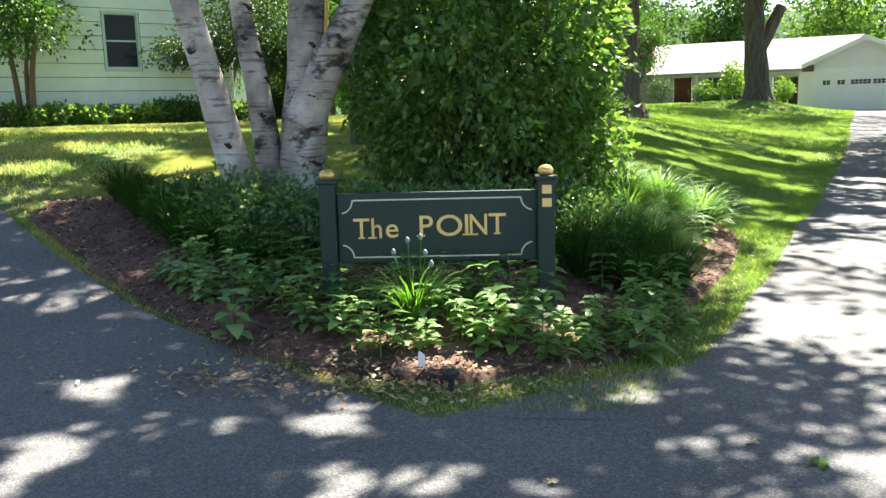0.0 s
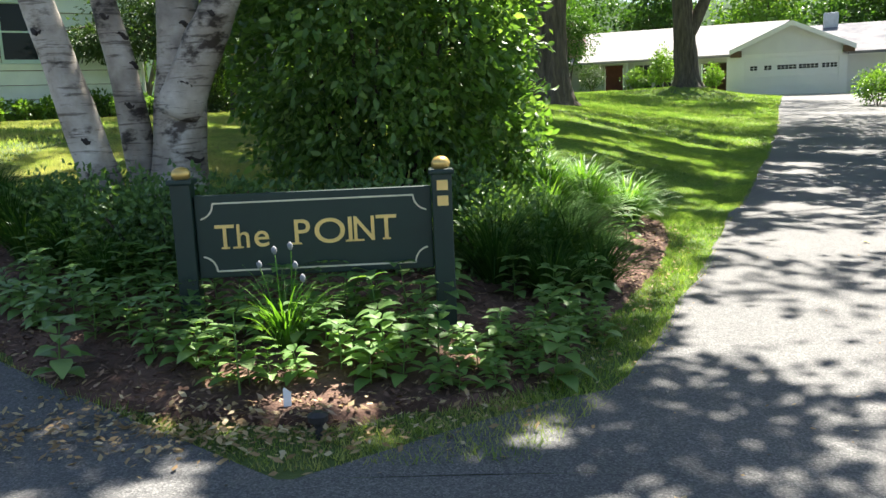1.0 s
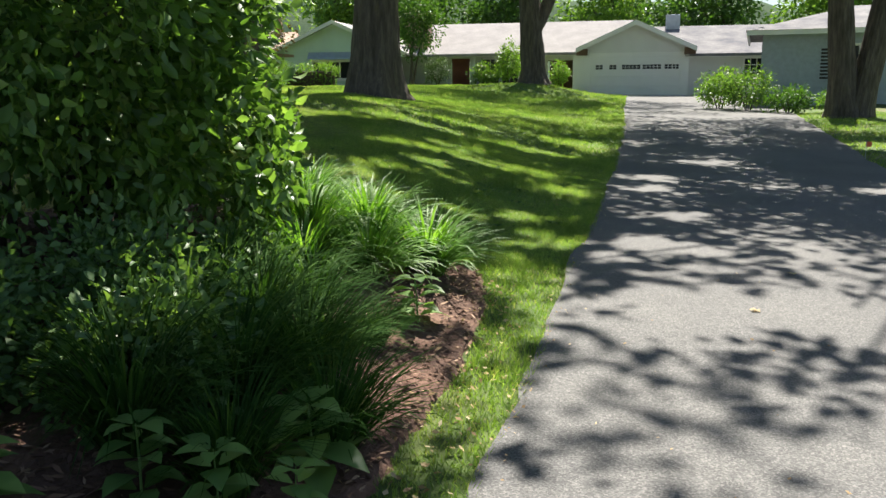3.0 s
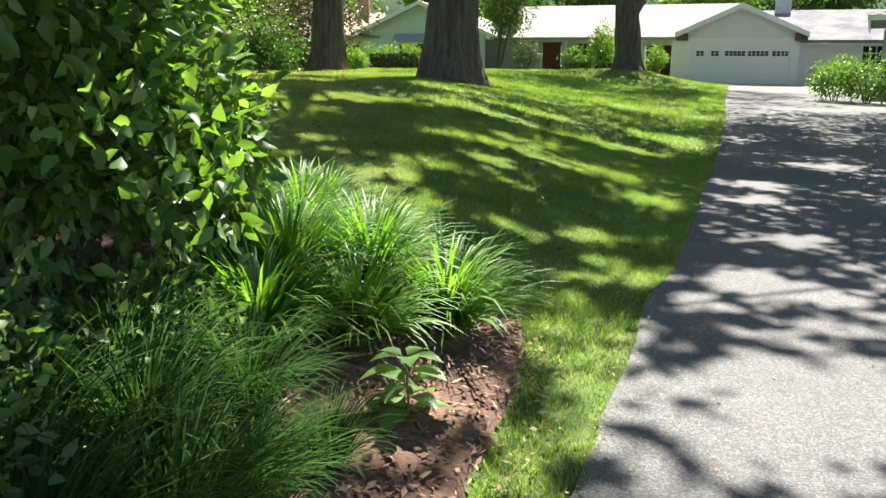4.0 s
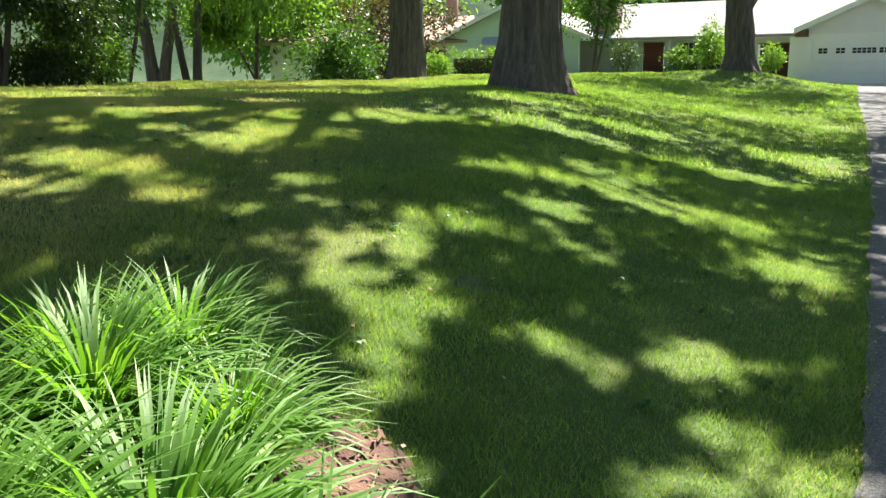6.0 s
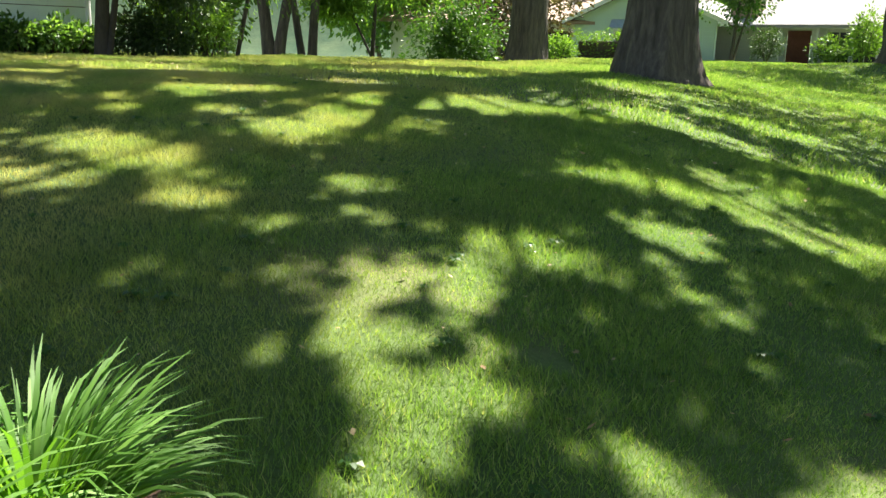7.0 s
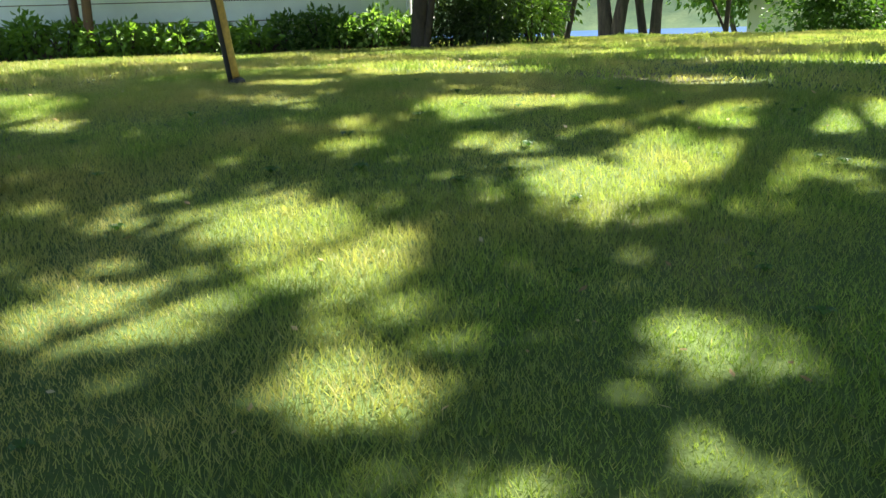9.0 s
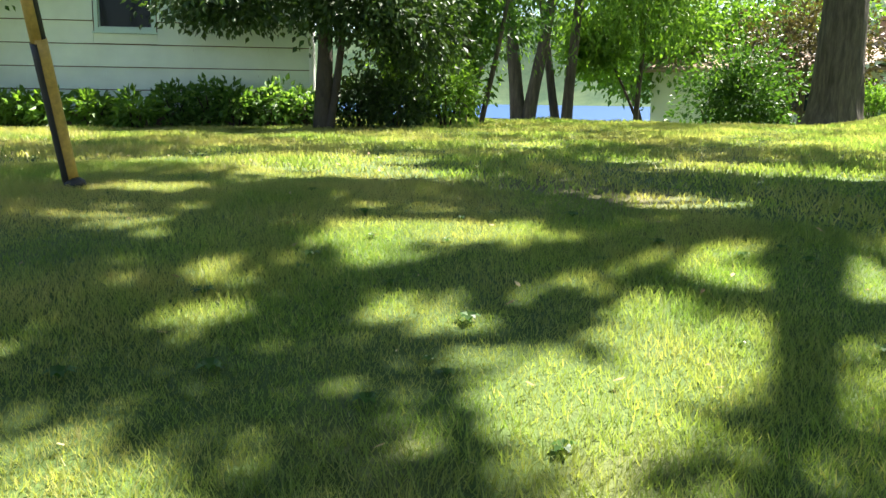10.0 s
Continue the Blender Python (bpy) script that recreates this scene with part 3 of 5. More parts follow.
def clumps(count, per, place, radius, seed):
    """Leaves gathered in clumps; place(g) gives a clump's centre and outward way."""
    g = np.random.default_rng(seed)
    rows = []
    for _ in range(count):
        c, o = place(g)
        q = g.normal(0, 1, (per, 3))
        q /= np.linalg.norm(q, axis=1, keepdims=True)
        q *= radius * g.uniform(0.2, 1.0, (per, 1)) ** 0.5
        rows.append(np.hstack([np.asarray(c) + q, q / radius + 0.7 * np.asarray(o, dtype=float)]))
    return np.vstack(rows)


def ball(cx, cy, cz, rx, ry, rz, shell=0.5, low=-1.0, gaps=0.0, gate=0.0):
    """A sampler of clump centres in an ellipsoid, mostly near its skin."""
    def place(g):
        while True:
            d = g.normal(0, 1, 3)
            d /= np.linalg.norm(d)
            if d[2] >= low:
                break
        r = g.uniform(shell, 1.0)
        r *= 1 + 0.42 * noise.noise(Vector((d[0] * 2 + cx, d[1] * 2 + cy, d[2] * 2)))
        return (cx + d[0] * rx * r, cy + d[1] * ry * r, cz + d[2] * rz * r), d

    def gappy(g):
        while True:
            c, d = place(g)
            if noise.noise(Vector((c[0] * gaps + 3, c[1] * gaps, 7.0))) + 0.35 * noise.noise(Vector((c[0] * gaps * 2.3, c[1] * gaps * 2.3, 2.0))) > gate:
                return c, d
    if gaps:
        return gappy
    return place


# canopy out of view is cut so sun lands here: x, y and half-widths
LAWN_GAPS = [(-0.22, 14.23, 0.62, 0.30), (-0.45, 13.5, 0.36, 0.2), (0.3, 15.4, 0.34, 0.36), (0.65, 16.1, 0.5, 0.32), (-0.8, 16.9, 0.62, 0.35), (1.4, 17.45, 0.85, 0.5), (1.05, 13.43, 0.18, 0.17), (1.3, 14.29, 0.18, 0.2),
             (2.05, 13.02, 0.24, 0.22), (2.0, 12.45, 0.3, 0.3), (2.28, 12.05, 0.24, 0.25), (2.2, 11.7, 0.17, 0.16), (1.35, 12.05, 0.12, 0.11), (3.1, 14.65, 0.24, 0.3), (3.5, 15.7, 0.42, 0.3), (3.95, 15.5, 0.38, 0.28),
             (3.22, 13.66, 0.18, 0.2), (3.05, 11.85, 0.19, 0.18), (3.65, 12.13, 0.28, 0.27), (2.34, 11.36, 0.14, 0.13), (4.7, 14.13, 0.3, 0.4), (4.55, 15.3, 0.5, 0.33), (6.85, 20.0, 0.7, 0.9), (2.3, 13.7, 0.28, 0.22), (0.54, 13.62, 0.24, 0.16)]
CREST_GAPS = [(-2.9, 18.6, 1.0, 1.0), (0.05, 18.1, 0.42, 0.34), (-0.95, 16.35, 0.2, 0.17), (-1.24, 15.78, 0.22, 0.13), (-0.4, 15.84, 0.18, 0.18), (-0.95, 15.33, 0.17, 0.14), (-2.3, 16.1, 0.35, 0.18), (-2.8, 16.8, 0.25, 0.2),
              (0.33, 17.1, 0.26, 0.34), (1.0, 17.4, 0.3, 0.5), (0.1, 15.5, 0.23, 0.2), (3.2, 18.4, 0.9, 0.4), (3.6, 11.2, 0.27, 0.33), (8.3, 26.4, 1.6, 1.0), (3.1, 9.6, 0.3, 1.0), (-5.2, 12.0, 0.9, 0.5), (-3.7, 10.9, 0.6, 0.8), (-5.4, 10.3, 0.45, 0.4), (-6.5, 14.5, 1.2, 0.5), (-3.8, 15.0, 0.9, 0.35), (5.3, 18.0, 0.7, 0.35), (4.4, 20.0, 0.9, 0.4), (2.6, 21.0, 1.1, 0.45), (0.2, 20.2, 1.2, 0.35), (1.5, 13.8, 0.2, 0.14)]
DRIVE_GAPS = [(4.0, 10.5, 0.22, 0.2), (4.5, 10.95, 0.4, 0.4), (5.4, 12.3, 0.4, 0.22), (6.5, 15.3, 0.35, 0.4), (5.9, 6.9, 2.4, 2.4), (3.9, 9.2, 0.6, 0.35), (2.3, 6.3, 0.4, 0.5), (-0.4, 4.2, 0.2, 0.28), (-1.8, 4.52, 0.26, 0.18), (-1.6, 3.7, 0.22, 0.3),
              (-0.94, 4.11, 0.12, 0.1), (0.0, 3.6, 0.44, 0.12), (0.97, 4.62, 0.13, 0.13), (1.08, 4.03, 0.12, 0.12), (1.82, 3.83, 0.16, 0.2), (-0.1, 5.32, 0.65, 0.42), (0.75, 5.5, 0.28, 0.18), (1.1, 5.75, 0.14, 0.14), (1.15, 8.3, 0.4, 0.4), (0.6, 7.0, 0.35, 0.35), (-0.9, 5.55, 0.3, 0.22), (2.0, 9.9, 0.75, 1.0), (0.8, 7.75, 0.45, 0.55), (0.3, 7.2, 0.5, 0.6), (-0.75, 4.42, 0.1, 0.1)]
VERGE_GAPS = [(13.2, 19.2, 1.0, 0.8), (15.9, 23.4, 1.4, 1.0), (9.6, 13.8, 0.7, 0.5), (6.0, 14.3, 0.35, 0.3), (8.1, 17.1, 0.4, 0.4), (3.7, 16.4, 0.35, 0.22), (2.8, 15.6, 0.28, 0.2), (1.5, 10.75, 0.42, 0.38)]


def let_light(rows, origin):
    """Drops leaves of the unseen canopy so that sun reaches those patches."""
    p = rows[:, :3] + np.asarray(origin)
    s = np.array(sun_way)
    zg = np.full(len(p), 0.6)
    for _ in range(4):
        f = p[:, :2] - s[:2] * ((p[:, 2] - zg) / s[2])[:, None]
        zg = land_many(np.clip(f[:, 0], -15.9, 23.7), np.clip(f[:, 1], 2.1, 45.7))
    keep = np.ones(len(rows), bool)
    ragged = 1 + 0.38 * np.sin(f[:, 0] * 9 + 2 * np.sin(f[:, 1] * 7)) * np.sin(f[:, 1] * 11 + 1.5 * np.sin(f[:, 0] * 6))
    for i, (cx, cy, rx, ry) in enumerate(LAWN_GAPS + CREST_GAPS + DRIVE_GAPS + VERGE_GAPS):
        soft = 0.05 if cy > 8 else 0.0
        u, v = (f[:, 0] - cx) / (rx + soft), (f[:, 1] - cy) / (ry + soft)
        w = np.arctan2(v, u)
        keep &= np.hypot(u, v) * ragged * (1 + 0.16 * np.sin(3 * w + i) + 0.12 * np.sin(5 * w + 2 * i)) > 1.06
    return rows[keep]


def limb(points, r0, r1, n=10, sides=12, lumps=0.15, seed=0):
    pts = spread(points, n)
    return tube(bmesh.new(), pts, [r0 + (r1 - r0) * (i / (n - 1)) for i in range(n)], sides, lumps, seed)


def trunk_bark(bm, pts, radii, sides, seed, furrow=0.05, flare=()):
    """A thick old trunk: furrowed ridges and root flare."""
    rings = []
    n = len(pts)
    for i in range(n):
        p, r = Vector(pts[i]), radii[i]
        ring = []
        for k in range(sides):
            w = 2 * math.pi * k / sides
            rr = r * (1 + 0.10 * noise.noise(Vector((math.cos(w) * 1.5 + seed, math.sin(w) * 1.5, p.z * 0.4))))
            rr += furrow * noise.noise(Vector((w * 7 + seed * 3 + 0.8 * noise.noise(Vector((w * 2, p.z * 1.5, seed))), p.z * 0.9, seed)))
            if i < len(flare):
                rr *= 1 + flare[i] * (0.6 + 0.8 * max(0, math.sin(w * 5 + seed) * 0.6 + noise.noise(Vector((math.cos(w) * 2, math.sin(w) * 2, seed)))))
            ring.append(bm.verts.new(p + Vector((math.cos(w) * rr, math.sin(w) * rr, 0))))
        rings.append(ring)
    for r0, r1 in zip(rings, rings[1:]):
        for k in range(sides):
            bm.faces.new((r0[k], r0[(k + 1) % sides], r1[(k + 1) % sides], r1[k]))
    bm.faces.new(rings[-1])
    return bm


def old_tree(x, y, r, height, crown, seed, label, leans=((0, 0),), leaves=7000, leaf=0.2, mat=None, shell=0.25, rad=0.62, forks=(), gate=-0.02, shade_lobes=(), taper=0.28, arms=()):
    """An old shade tree: flared trunk or trunks, limbs and an airy crown; crown = (cx, cy, cz, rx, ry, rz)."""
    z = land(x, y)
    t = thing("tree", pose(x, y, z - 0.1), label, "tree", "old shade trees")
    n = 26
    cx, cy, cz, rx, ry, rz = crown
    g = random.Random(seed)
    for s, lean in enumerate(leans):
        off = 0.75 * r * (s - (len(leans) - 1) / 2)
        pts = [(off + lean[0] * (i / (n - 1)) ** 1.2, lean[1] * (i / (n - 1)), height * (i / (n - 1)) ** 1.3) for i in range(n)]
        radii = [r * (1.0 - taper * i / (n - 1)) for i in range(n)]
        part("trunk", trunk_bark(bmesh.new(), pts, radii, 72, seed + s, r * 0.12, (0.6, 0.42, 0.3, 0.2, 0.13, 0.07, 0.03)), BARK, t, "", True)
        top = Vector(pts[-1])
        for k, end in enumerate(forks):
            a = Vector(pts[14])
            part("limb", limb([a, a.lerp(Vector(end), 0.5) + Vector((0, 0, -0.1)), end], radii[14] * 0.75, radii[14] * 0.5, 12, 16, 0.12, seed + k), BARK, t, "", True)
        for k, (end, r0, r1) in enumerate(arms):
            part("limb", limb([top - Vector((0, 0, 0.4)), top.lerp(Vector(end), 0.5) + Vector((0.1, 0, 0.2)), end], r0, r1, 14, 16, 0.12, seed + k), BARK, t, "", True)
        for k in range(6):
            w = 2 * math.pi * k / 6 + g.uniform(-0.3, 0.3)
            end = Vector((cx + math.cos(w) * rx * 0.75, cy + math.sin(w) * ry * 0.75, cz - 0.2 * rz + g.uniform(-0.2, 0.5) * rz))
            mid = top.lerp(end, 0.45) + Vector((0, 0, 0.18 * rz))
            start = top - Vector((0, 0, g.uniform(0.1, 0.9)))
            bm = limb([start, mid, end], radii[-1] * 0.13, 0.018, 12, 8, 0.1, seed + k)
            for q in range(3):
                a = mid.lerp(end, 0.2 + 0.3 * q)
                b = a + Vector((g.uniform(-1, 1) * rx * 0.35, g.uniform(-1, 1) * ry * 0.35, g.uniform(-0.25, 0.4) * rz))
                tube(bm, spread([a, a.lerp(b, 0.5) + Vector((0, 0, 0.2)), b], 5), [0.05, 0.04, 0.03, 0.02, 0.01], 6)
            part("limb", bm, BARK, t, "", True)
    per = 30
    # extra boughs above the view, added only to shade chosen ground
    for k, (ax, ay, az, sx_, sy_, sz_, many) in enumerate(shade_lobes):
        part("limb", limb([(0, 0, height * 0.95), (ax * 0.5, ay * 0.5, az - 0.3), (ax, ay, az)], 0.05, 0.015, 14, 8, 0.1, seed + k), BARK, t, "", True)
        leaf_cloud("shade_foliage", let_light(clumps(many, per, ball(ax, ay, az, sx_, sy_, sz_, 0.1), 0.5, seed + 40 + k), (x, y, z - 0.1)), mat or LEAF_TREE, t, leaf, seed + k)
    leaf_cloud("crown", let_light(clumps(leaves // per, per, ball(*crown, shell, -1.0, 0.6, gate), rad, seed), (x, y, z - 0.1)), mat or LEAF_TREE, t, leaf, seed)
    return t


def spread_shrub(name, x, y, r, h, label, mat, seed, n=900, leaf=0.09, category="shrub", squash=1.0, group=""):
    """A rounded shrub of small leaves over a few stems."""
    z = land(x, y)
    t = thing(name, pose(x, y, z), label, category, group)
    g = random.Random(seed)
    bm = bmesh.new()
    for k in range(6):
        w = k * 1.05 + g.uniform(-0.3, 0.3)
        tube(bm, [(0.05 * math.cos(w), 0.05 * math.sin(w), -0.05), (0.4 * r * math.cos(w), 0.4 * r * math.sin(w), h * 0.45), (0.7 * r * math.cos(w), 0.7 * r * math.sin(w), h * 0.75)], [0.02, 0.015, 0.006], 6)
    part("stem", bm, TWIG, t)
    rows = clumps(n // 14, 14, ball(0, 0, h * 0.52, r * 0.92, r * 0.92 * squash, h * 0.5, 0.55, -0.8), 0.16 * h + 0.05, seed)
    rows = rows[rows[:, 2] > 0.02]
    leaf_cloud("foliage", rows, mat, t, leaf, seed, 0.3, 1.7, y < 12)
    return t


# old shade trees over the lawn and drive
old_tree(3.22, 24.4, 0.60, 10.4, (-0.8, -2.6, 9.6, 8.8, 8.4, 3.4), 3, "old shade tree with thick furrowed grey trunk and flared roots", ((0.35, -0.1),), 42000, leaf=0.26, gate=-0.45, taper=0.5,
         shade_lobes=((2.2, -7.6, 8.6, 3.2, 2.6, 1.2, 150), (-1.5, -9.0, 8.8, 3.4, 2.4, 1.2, 150), (-6.5, -7.0, 8.8, 3.0, 2.6, 1.2, 120), (0.4, -12.8, 8.0, 1.0, 0.9, 0.6, 14)),
         arms=(((-0.2, -0.6, 13.4), 0.26, 0.1), ((1.6, -1.0, 13.2), 0.2, 0.08), ((-3.0, -1.5, 12.2), 0.16, 0.06)))
old_tree(12.5, 43.8, 0.60, 5.0, (0, -2, 8.8, 8, 8.5, 3.2), 7, "old forked tree with furrowed trunk on a grassy mound", ((-0.35, 0.2),), 22000, leaf=0.23, gate=-0.2, forks=((0.95, 0.1, 4.6),))
old_tree(-0.6, 38.6, 0.68, 6.5, (-0.5, -2, 9.8, 7.5, 7.5, 3.5), 11, "old shade tree with dark straight trunk near the shrubs", ((0.1, 0.0),), 15000)
old_tree(17.7, 27.3, 0.42, 5.2, (-4.2, -1, 9.0, 8.5, 7.5, 3.2), 15, "twin-trunked shade tree beside the blue-grey house", ((-0.5, 0.1), (0.95, -0.2)), 28000, leaf=0.23, gate=-0.25)
verge_tree = old_tree(15.1, 20.4, 0.42, 6.0, (-2.4, -0.5, 9.0, 6.5, 6.5, 2.8), 19, "shade tree with dark trunk on the lawn beside the drive", ((-0.2, 0.1),), 32000, leaf=0.23, gate=-0.08)

# boughs out of view, added to throw branch shadows on the drive
for k, end in enumerate(((-7.6, -6.6, 8.2), (-8.6, -8.0, 8.0), (-9.6, -5.2, 8.6))):
    part("limb", limb([(-0.2, 0.1, 5.6), (-3.2, -2.6, 7.6 + 0.3 * k), end], 0.05, 0.02, 14, 8, 0.1, k), BARK, verge_tree, "", True)
    leaf_cloud("shade_foliage", clumps((3, 6, 6)[k], 30, ball(end[0], end[1], end[2], 1.3, 0.9, 0.4, 0.1), 0.4, 90 + k), LEAF_TREE, verge_tree, 0.2, 95 + k)


# ---- the birch clump ----
birch_mat, bt, bb = material("white_birch_bark", 0.6)
w = coords(bt)
tone = ramp(bt, noisy(bt, w, 2.2, 5), [(0.32, (0.17, 0.14, 0.12)), (0.48, (0.38, 0.33, 0.28)), (0.68, (0.68, 0.63, 0.57))])
dash = ramp(bt, noisy(bt, coords(bt, (2.5, 2.5, 26)), 1.4, 4), [(0.36, (0.14, 0.11, 0.09)), (0.45, (1, 1, 1))])
patch = ramp(bt, noisy(bt, coords(bt, (1.3, 1.3, 2.4)), 1.9, 6, 0.65), [(0.38, (0.12, 0.10, 0.09)), (0.46, (1, 1, 1))])
bt.links.new(mix(bt, "MULTIPLY", 1.0, mix(bt, "MULTIPLY", 0.75, tone, dash), patch), bb.inputs["Base Color"])
bump(bt, bb, noisy(bt, coords(bt, (3, 3, 30)), 2.0, 4), 0.4, 0.01)
SCAR = plain("dark_scar", (0.04, 0.032, 0.028), 0.9)

bx, by = -1.75, 8.0
bz = land(bx, by) - 0.05
birch = thing("birch_tree", pose(bx, by, bz), "clump of white birch trunks with dark scars and peeling bark", "tree")


def rel(*p):
    return (p[0] - bx, p[1] - by, p[2] - bz)


stems = {
    "a": ([(-1.93, 7.78, bz), (-1.99, 7.75, 0.94), (-2.13, 7.70, 1.63), (-2.33, 7.63, 2.53), (-2.75, 7.5, 4.2), (-3.1, 7.5, 6.4)], 0.165, 0.08),
    "b": ([(-1.80, 8.22, bz), (-1.84, 8.22, 1.06), (-1.93, 8.19, 1.94), (-2.02, 8.16, 2.58), (-2.1, 8.2, 4.5), (-1.9, 8.6, 7.0)], 0.145, 0.06),
    "c": ([(-1.56, 8.17, bz), (-1.54, 8.19, 0.95), (-1.46, 8.22, 1.77), (-1.42, 8.23, 2.57), (-1.2, 8.3, 4.6), (-0.6, 8.4, 7.6)], 0.265, 0.09),
    "d": ([(-1.48, 8.12, 1.5), (-1.18, 8.0, 2.03), (-0.90, 7.9, 2.5), (-0.1, 8.2, 4.2), (1.2, 9.2, 6.6)], 0.185, 0.07),
}
for key, (line, r0, r1) in stems.items():
    n = 30
    pts = spread([rel(*p) for p in line], n)
    radii = [r0 * (1 + (0.25 * (1 - i / 5) if i < 5 and key != "d" else 0)) + (r1 - r0) * (i / (n - 1)) for i in range(n)]
    st = part("trunk", tube(bmesh.new(), pts, radii, 28, 0.1, ord(key)), birch_mat, birch, "", True)
    g = random.Random(ord(key))
    for i in range(3, n - 8, 2):
        if g.random() < 0.6:
            p, d = pts[i], (pts[i + 1] - pts[i]).normalized()
            r = radii[i] * 0.985
            w0, span = g.uniform(-2.6, -0.6), g.uniform(0.4, 1.5)
            bm = bmesh.new()
            ring = [p + Vector((math.cos(w0 + span * k / 6) * r, math.sin(w0 + span * k / 6) * r, 0.018 * math.sin(k) + 0.05 * span * abs(k / 6 - 0.5))) - d * 0.0 for k in range(7)]
            tube(bm, ring, [0.006, 0.013, 0.019, 0.022, 0.018, 0.012, 0.005], 8)
            part("scar", bm, SCAR, st)
for k in range(14):
    g = random.Random(50 + k)
    a = Vector(rel(*stems["abcd"[k % 4]][0][-1])) * 0.9
    b = a + Vector((g.uniform(-2.8, 3.8), g.uniform(-3, 3), g.uniform(0.6, 3)))
    part("limb", limb([a, a.lerp(b, 0.5) + Vector((0, 0, 0.4)), b], 0.045, 0.012, 8, 8), birch_mat, birch, "", True)
# crown and boughs above the view, placed to shade forecourt, bed and left lawn
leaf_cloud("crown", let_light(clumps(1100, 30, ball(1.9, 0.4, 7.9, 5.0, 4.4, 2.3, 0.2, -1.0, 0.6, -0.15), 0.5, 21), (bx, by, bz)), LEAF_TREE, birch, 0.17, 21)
leaf_cloud("shade_foliage", let_light(clumps(75, 30, ball(4.2, 0.6, 7.4, 2.0, 1.8, 1.0, 0.1), 0.5, 22), (bx, by, bz)), LEAF_TREE, birch, 0.18, 23)
leaf_cloud("shade_foliage", let_light(clumps(85, 30, ball(*rel(-1.5, 11.3, 7.4), 1.7, 1.6, 0.9, 0.1), 0.5, 24), (bx, by, bz)), LEAF_TREE, birch, 0.18, 25)
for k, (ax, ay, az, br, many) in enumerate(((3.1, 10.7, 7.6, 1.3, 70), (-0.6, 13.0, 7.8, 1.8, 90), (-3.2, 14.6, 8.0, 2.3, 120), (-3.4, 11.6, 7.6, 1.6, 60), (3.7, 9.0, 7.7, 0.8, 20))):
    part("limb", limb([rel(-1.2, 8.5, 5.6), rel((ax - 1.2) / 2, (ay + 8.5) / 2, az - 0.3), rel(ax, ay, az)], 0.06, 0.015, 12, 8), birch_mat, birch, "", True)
    leaf_cloud("shade_foliage", let_light(clumps(many, 30, ball(*rel(ax, ay, az), br, br * 0.9, 0.9, 0.1), 0.5, 26 + k), (bx, by, bz)), LEAF_TREE, birch, 0.19, 27 + k)
part("limb", limb([rel(-0.6, 9.6, 6.2), rel(-1.1, 10.4, 6.9), rel(-1.6, 11.3, 7.4)], 0.05, 0.015, 10, 8), birch_mat, birch, "", True)
part("limb", limb([rel(1.2, 9.2, 6.6), rel(2.6, 9.5, 7.4), rel(4.6, 9.8, 8.0)], 0.05, 0.015, 10, 8), birch_mat, birch, "", True)


# ---- the big shrub behind the sign ----
sx, sy = 0.12, 9.05
sz = land(sx, sy)
bush = thing("burning_bush", pose(sx, sy, sz), "tall dense dark green shrub with pale tips behind the sign", "shrub")
g = random.Random(8)
for k in range(16):
    w = g.uniform(0, 6.28)
    r = g.uniform(0.5, 1.35)
    part("stem", limb([(0.25 * math.cos(w), 0.25 * math.sin(w), -0.05), (0.55 * r * math.cos(w), 0.55 * r * math.sin(w), 0.9), (r * math.cos(w + 0.3), r * math.sin(w + 0.3), g.uniform(1.6, 3.0))], 0.032, 0.008, 8, 7, 0.1, k), TWIG, bush, "", True)
rows = np.vstack([
    clumps(900, 30, ball(0, 0, 1.95, 1.44, 1.47, 1.8, 0.66, -0.9), 0.17, 31),
    clumps(180, 30, ball(0.05, 0, 1.8, 1.0, 1.0, 1.3, 0.3), 0.3, 32),
    clumps(110, 30, ball(0.85, 0.1, 0.85, 0.75, 0.9, 0.5, 0.6), 0.2, 33)])
rows = rows[(rows[:, 2] > 0.25) & (rows[:, 0] < 1.42) & (rows[:, 0] + 0.35 * rows[:, 1] > -1.4)]
leaf_cloud("foliage", rows, LEAF_BUSH, bush, 0.09, 34, 0.3, 2.0, True)


# ---- grass-like clumps ----
def blades(n, length, wide, lean, seed, segs=5, root=0.1):
    """Arching blades from one crown."""
    g = np.random.default_rng(seed)
    verts, faces = [], []
    for _ in range(n):
        w = g.uniform(0, 2 * math.pi)
        d = np.array([math.cos(w), math.sin(w)])
        s = np.array([-d[1], d[0]])
        L = length * g.uniform(0.6, 1.15)
        a = g.uniform(0.05, lean)
        p = np.array([*(d * root * g.uniform(0, 1)), 0.0])
        curl = g.uniform(0.9, 2.1)
        wd = wide * g.uniform(0.7, 1.2)
        base = len(verts)
        for i in range(segs + 1):
            f = i / segs
            q = wd * (1 - f ** 2.2) / 2 + 0.0006
            verts.append((p[0] - s[0] * q, p[1] - s[1] * q, p[2]))
            verts.append((p[0] + s[0] * q, p[1] + s[1] * q, p[2] + q * 0.5))
            ang = a + curl * f ** 1.6
            p = p + np.array([d[0] * math.sin(ang), d[1] * math.sin(ang), math.cos(ang)]) * L / segs
        for i in range(segs):
            b = base + 2 * i
            faces.append((b, b + 1, b + 3, b + 2))
    return verts, faces


MESHES = {}


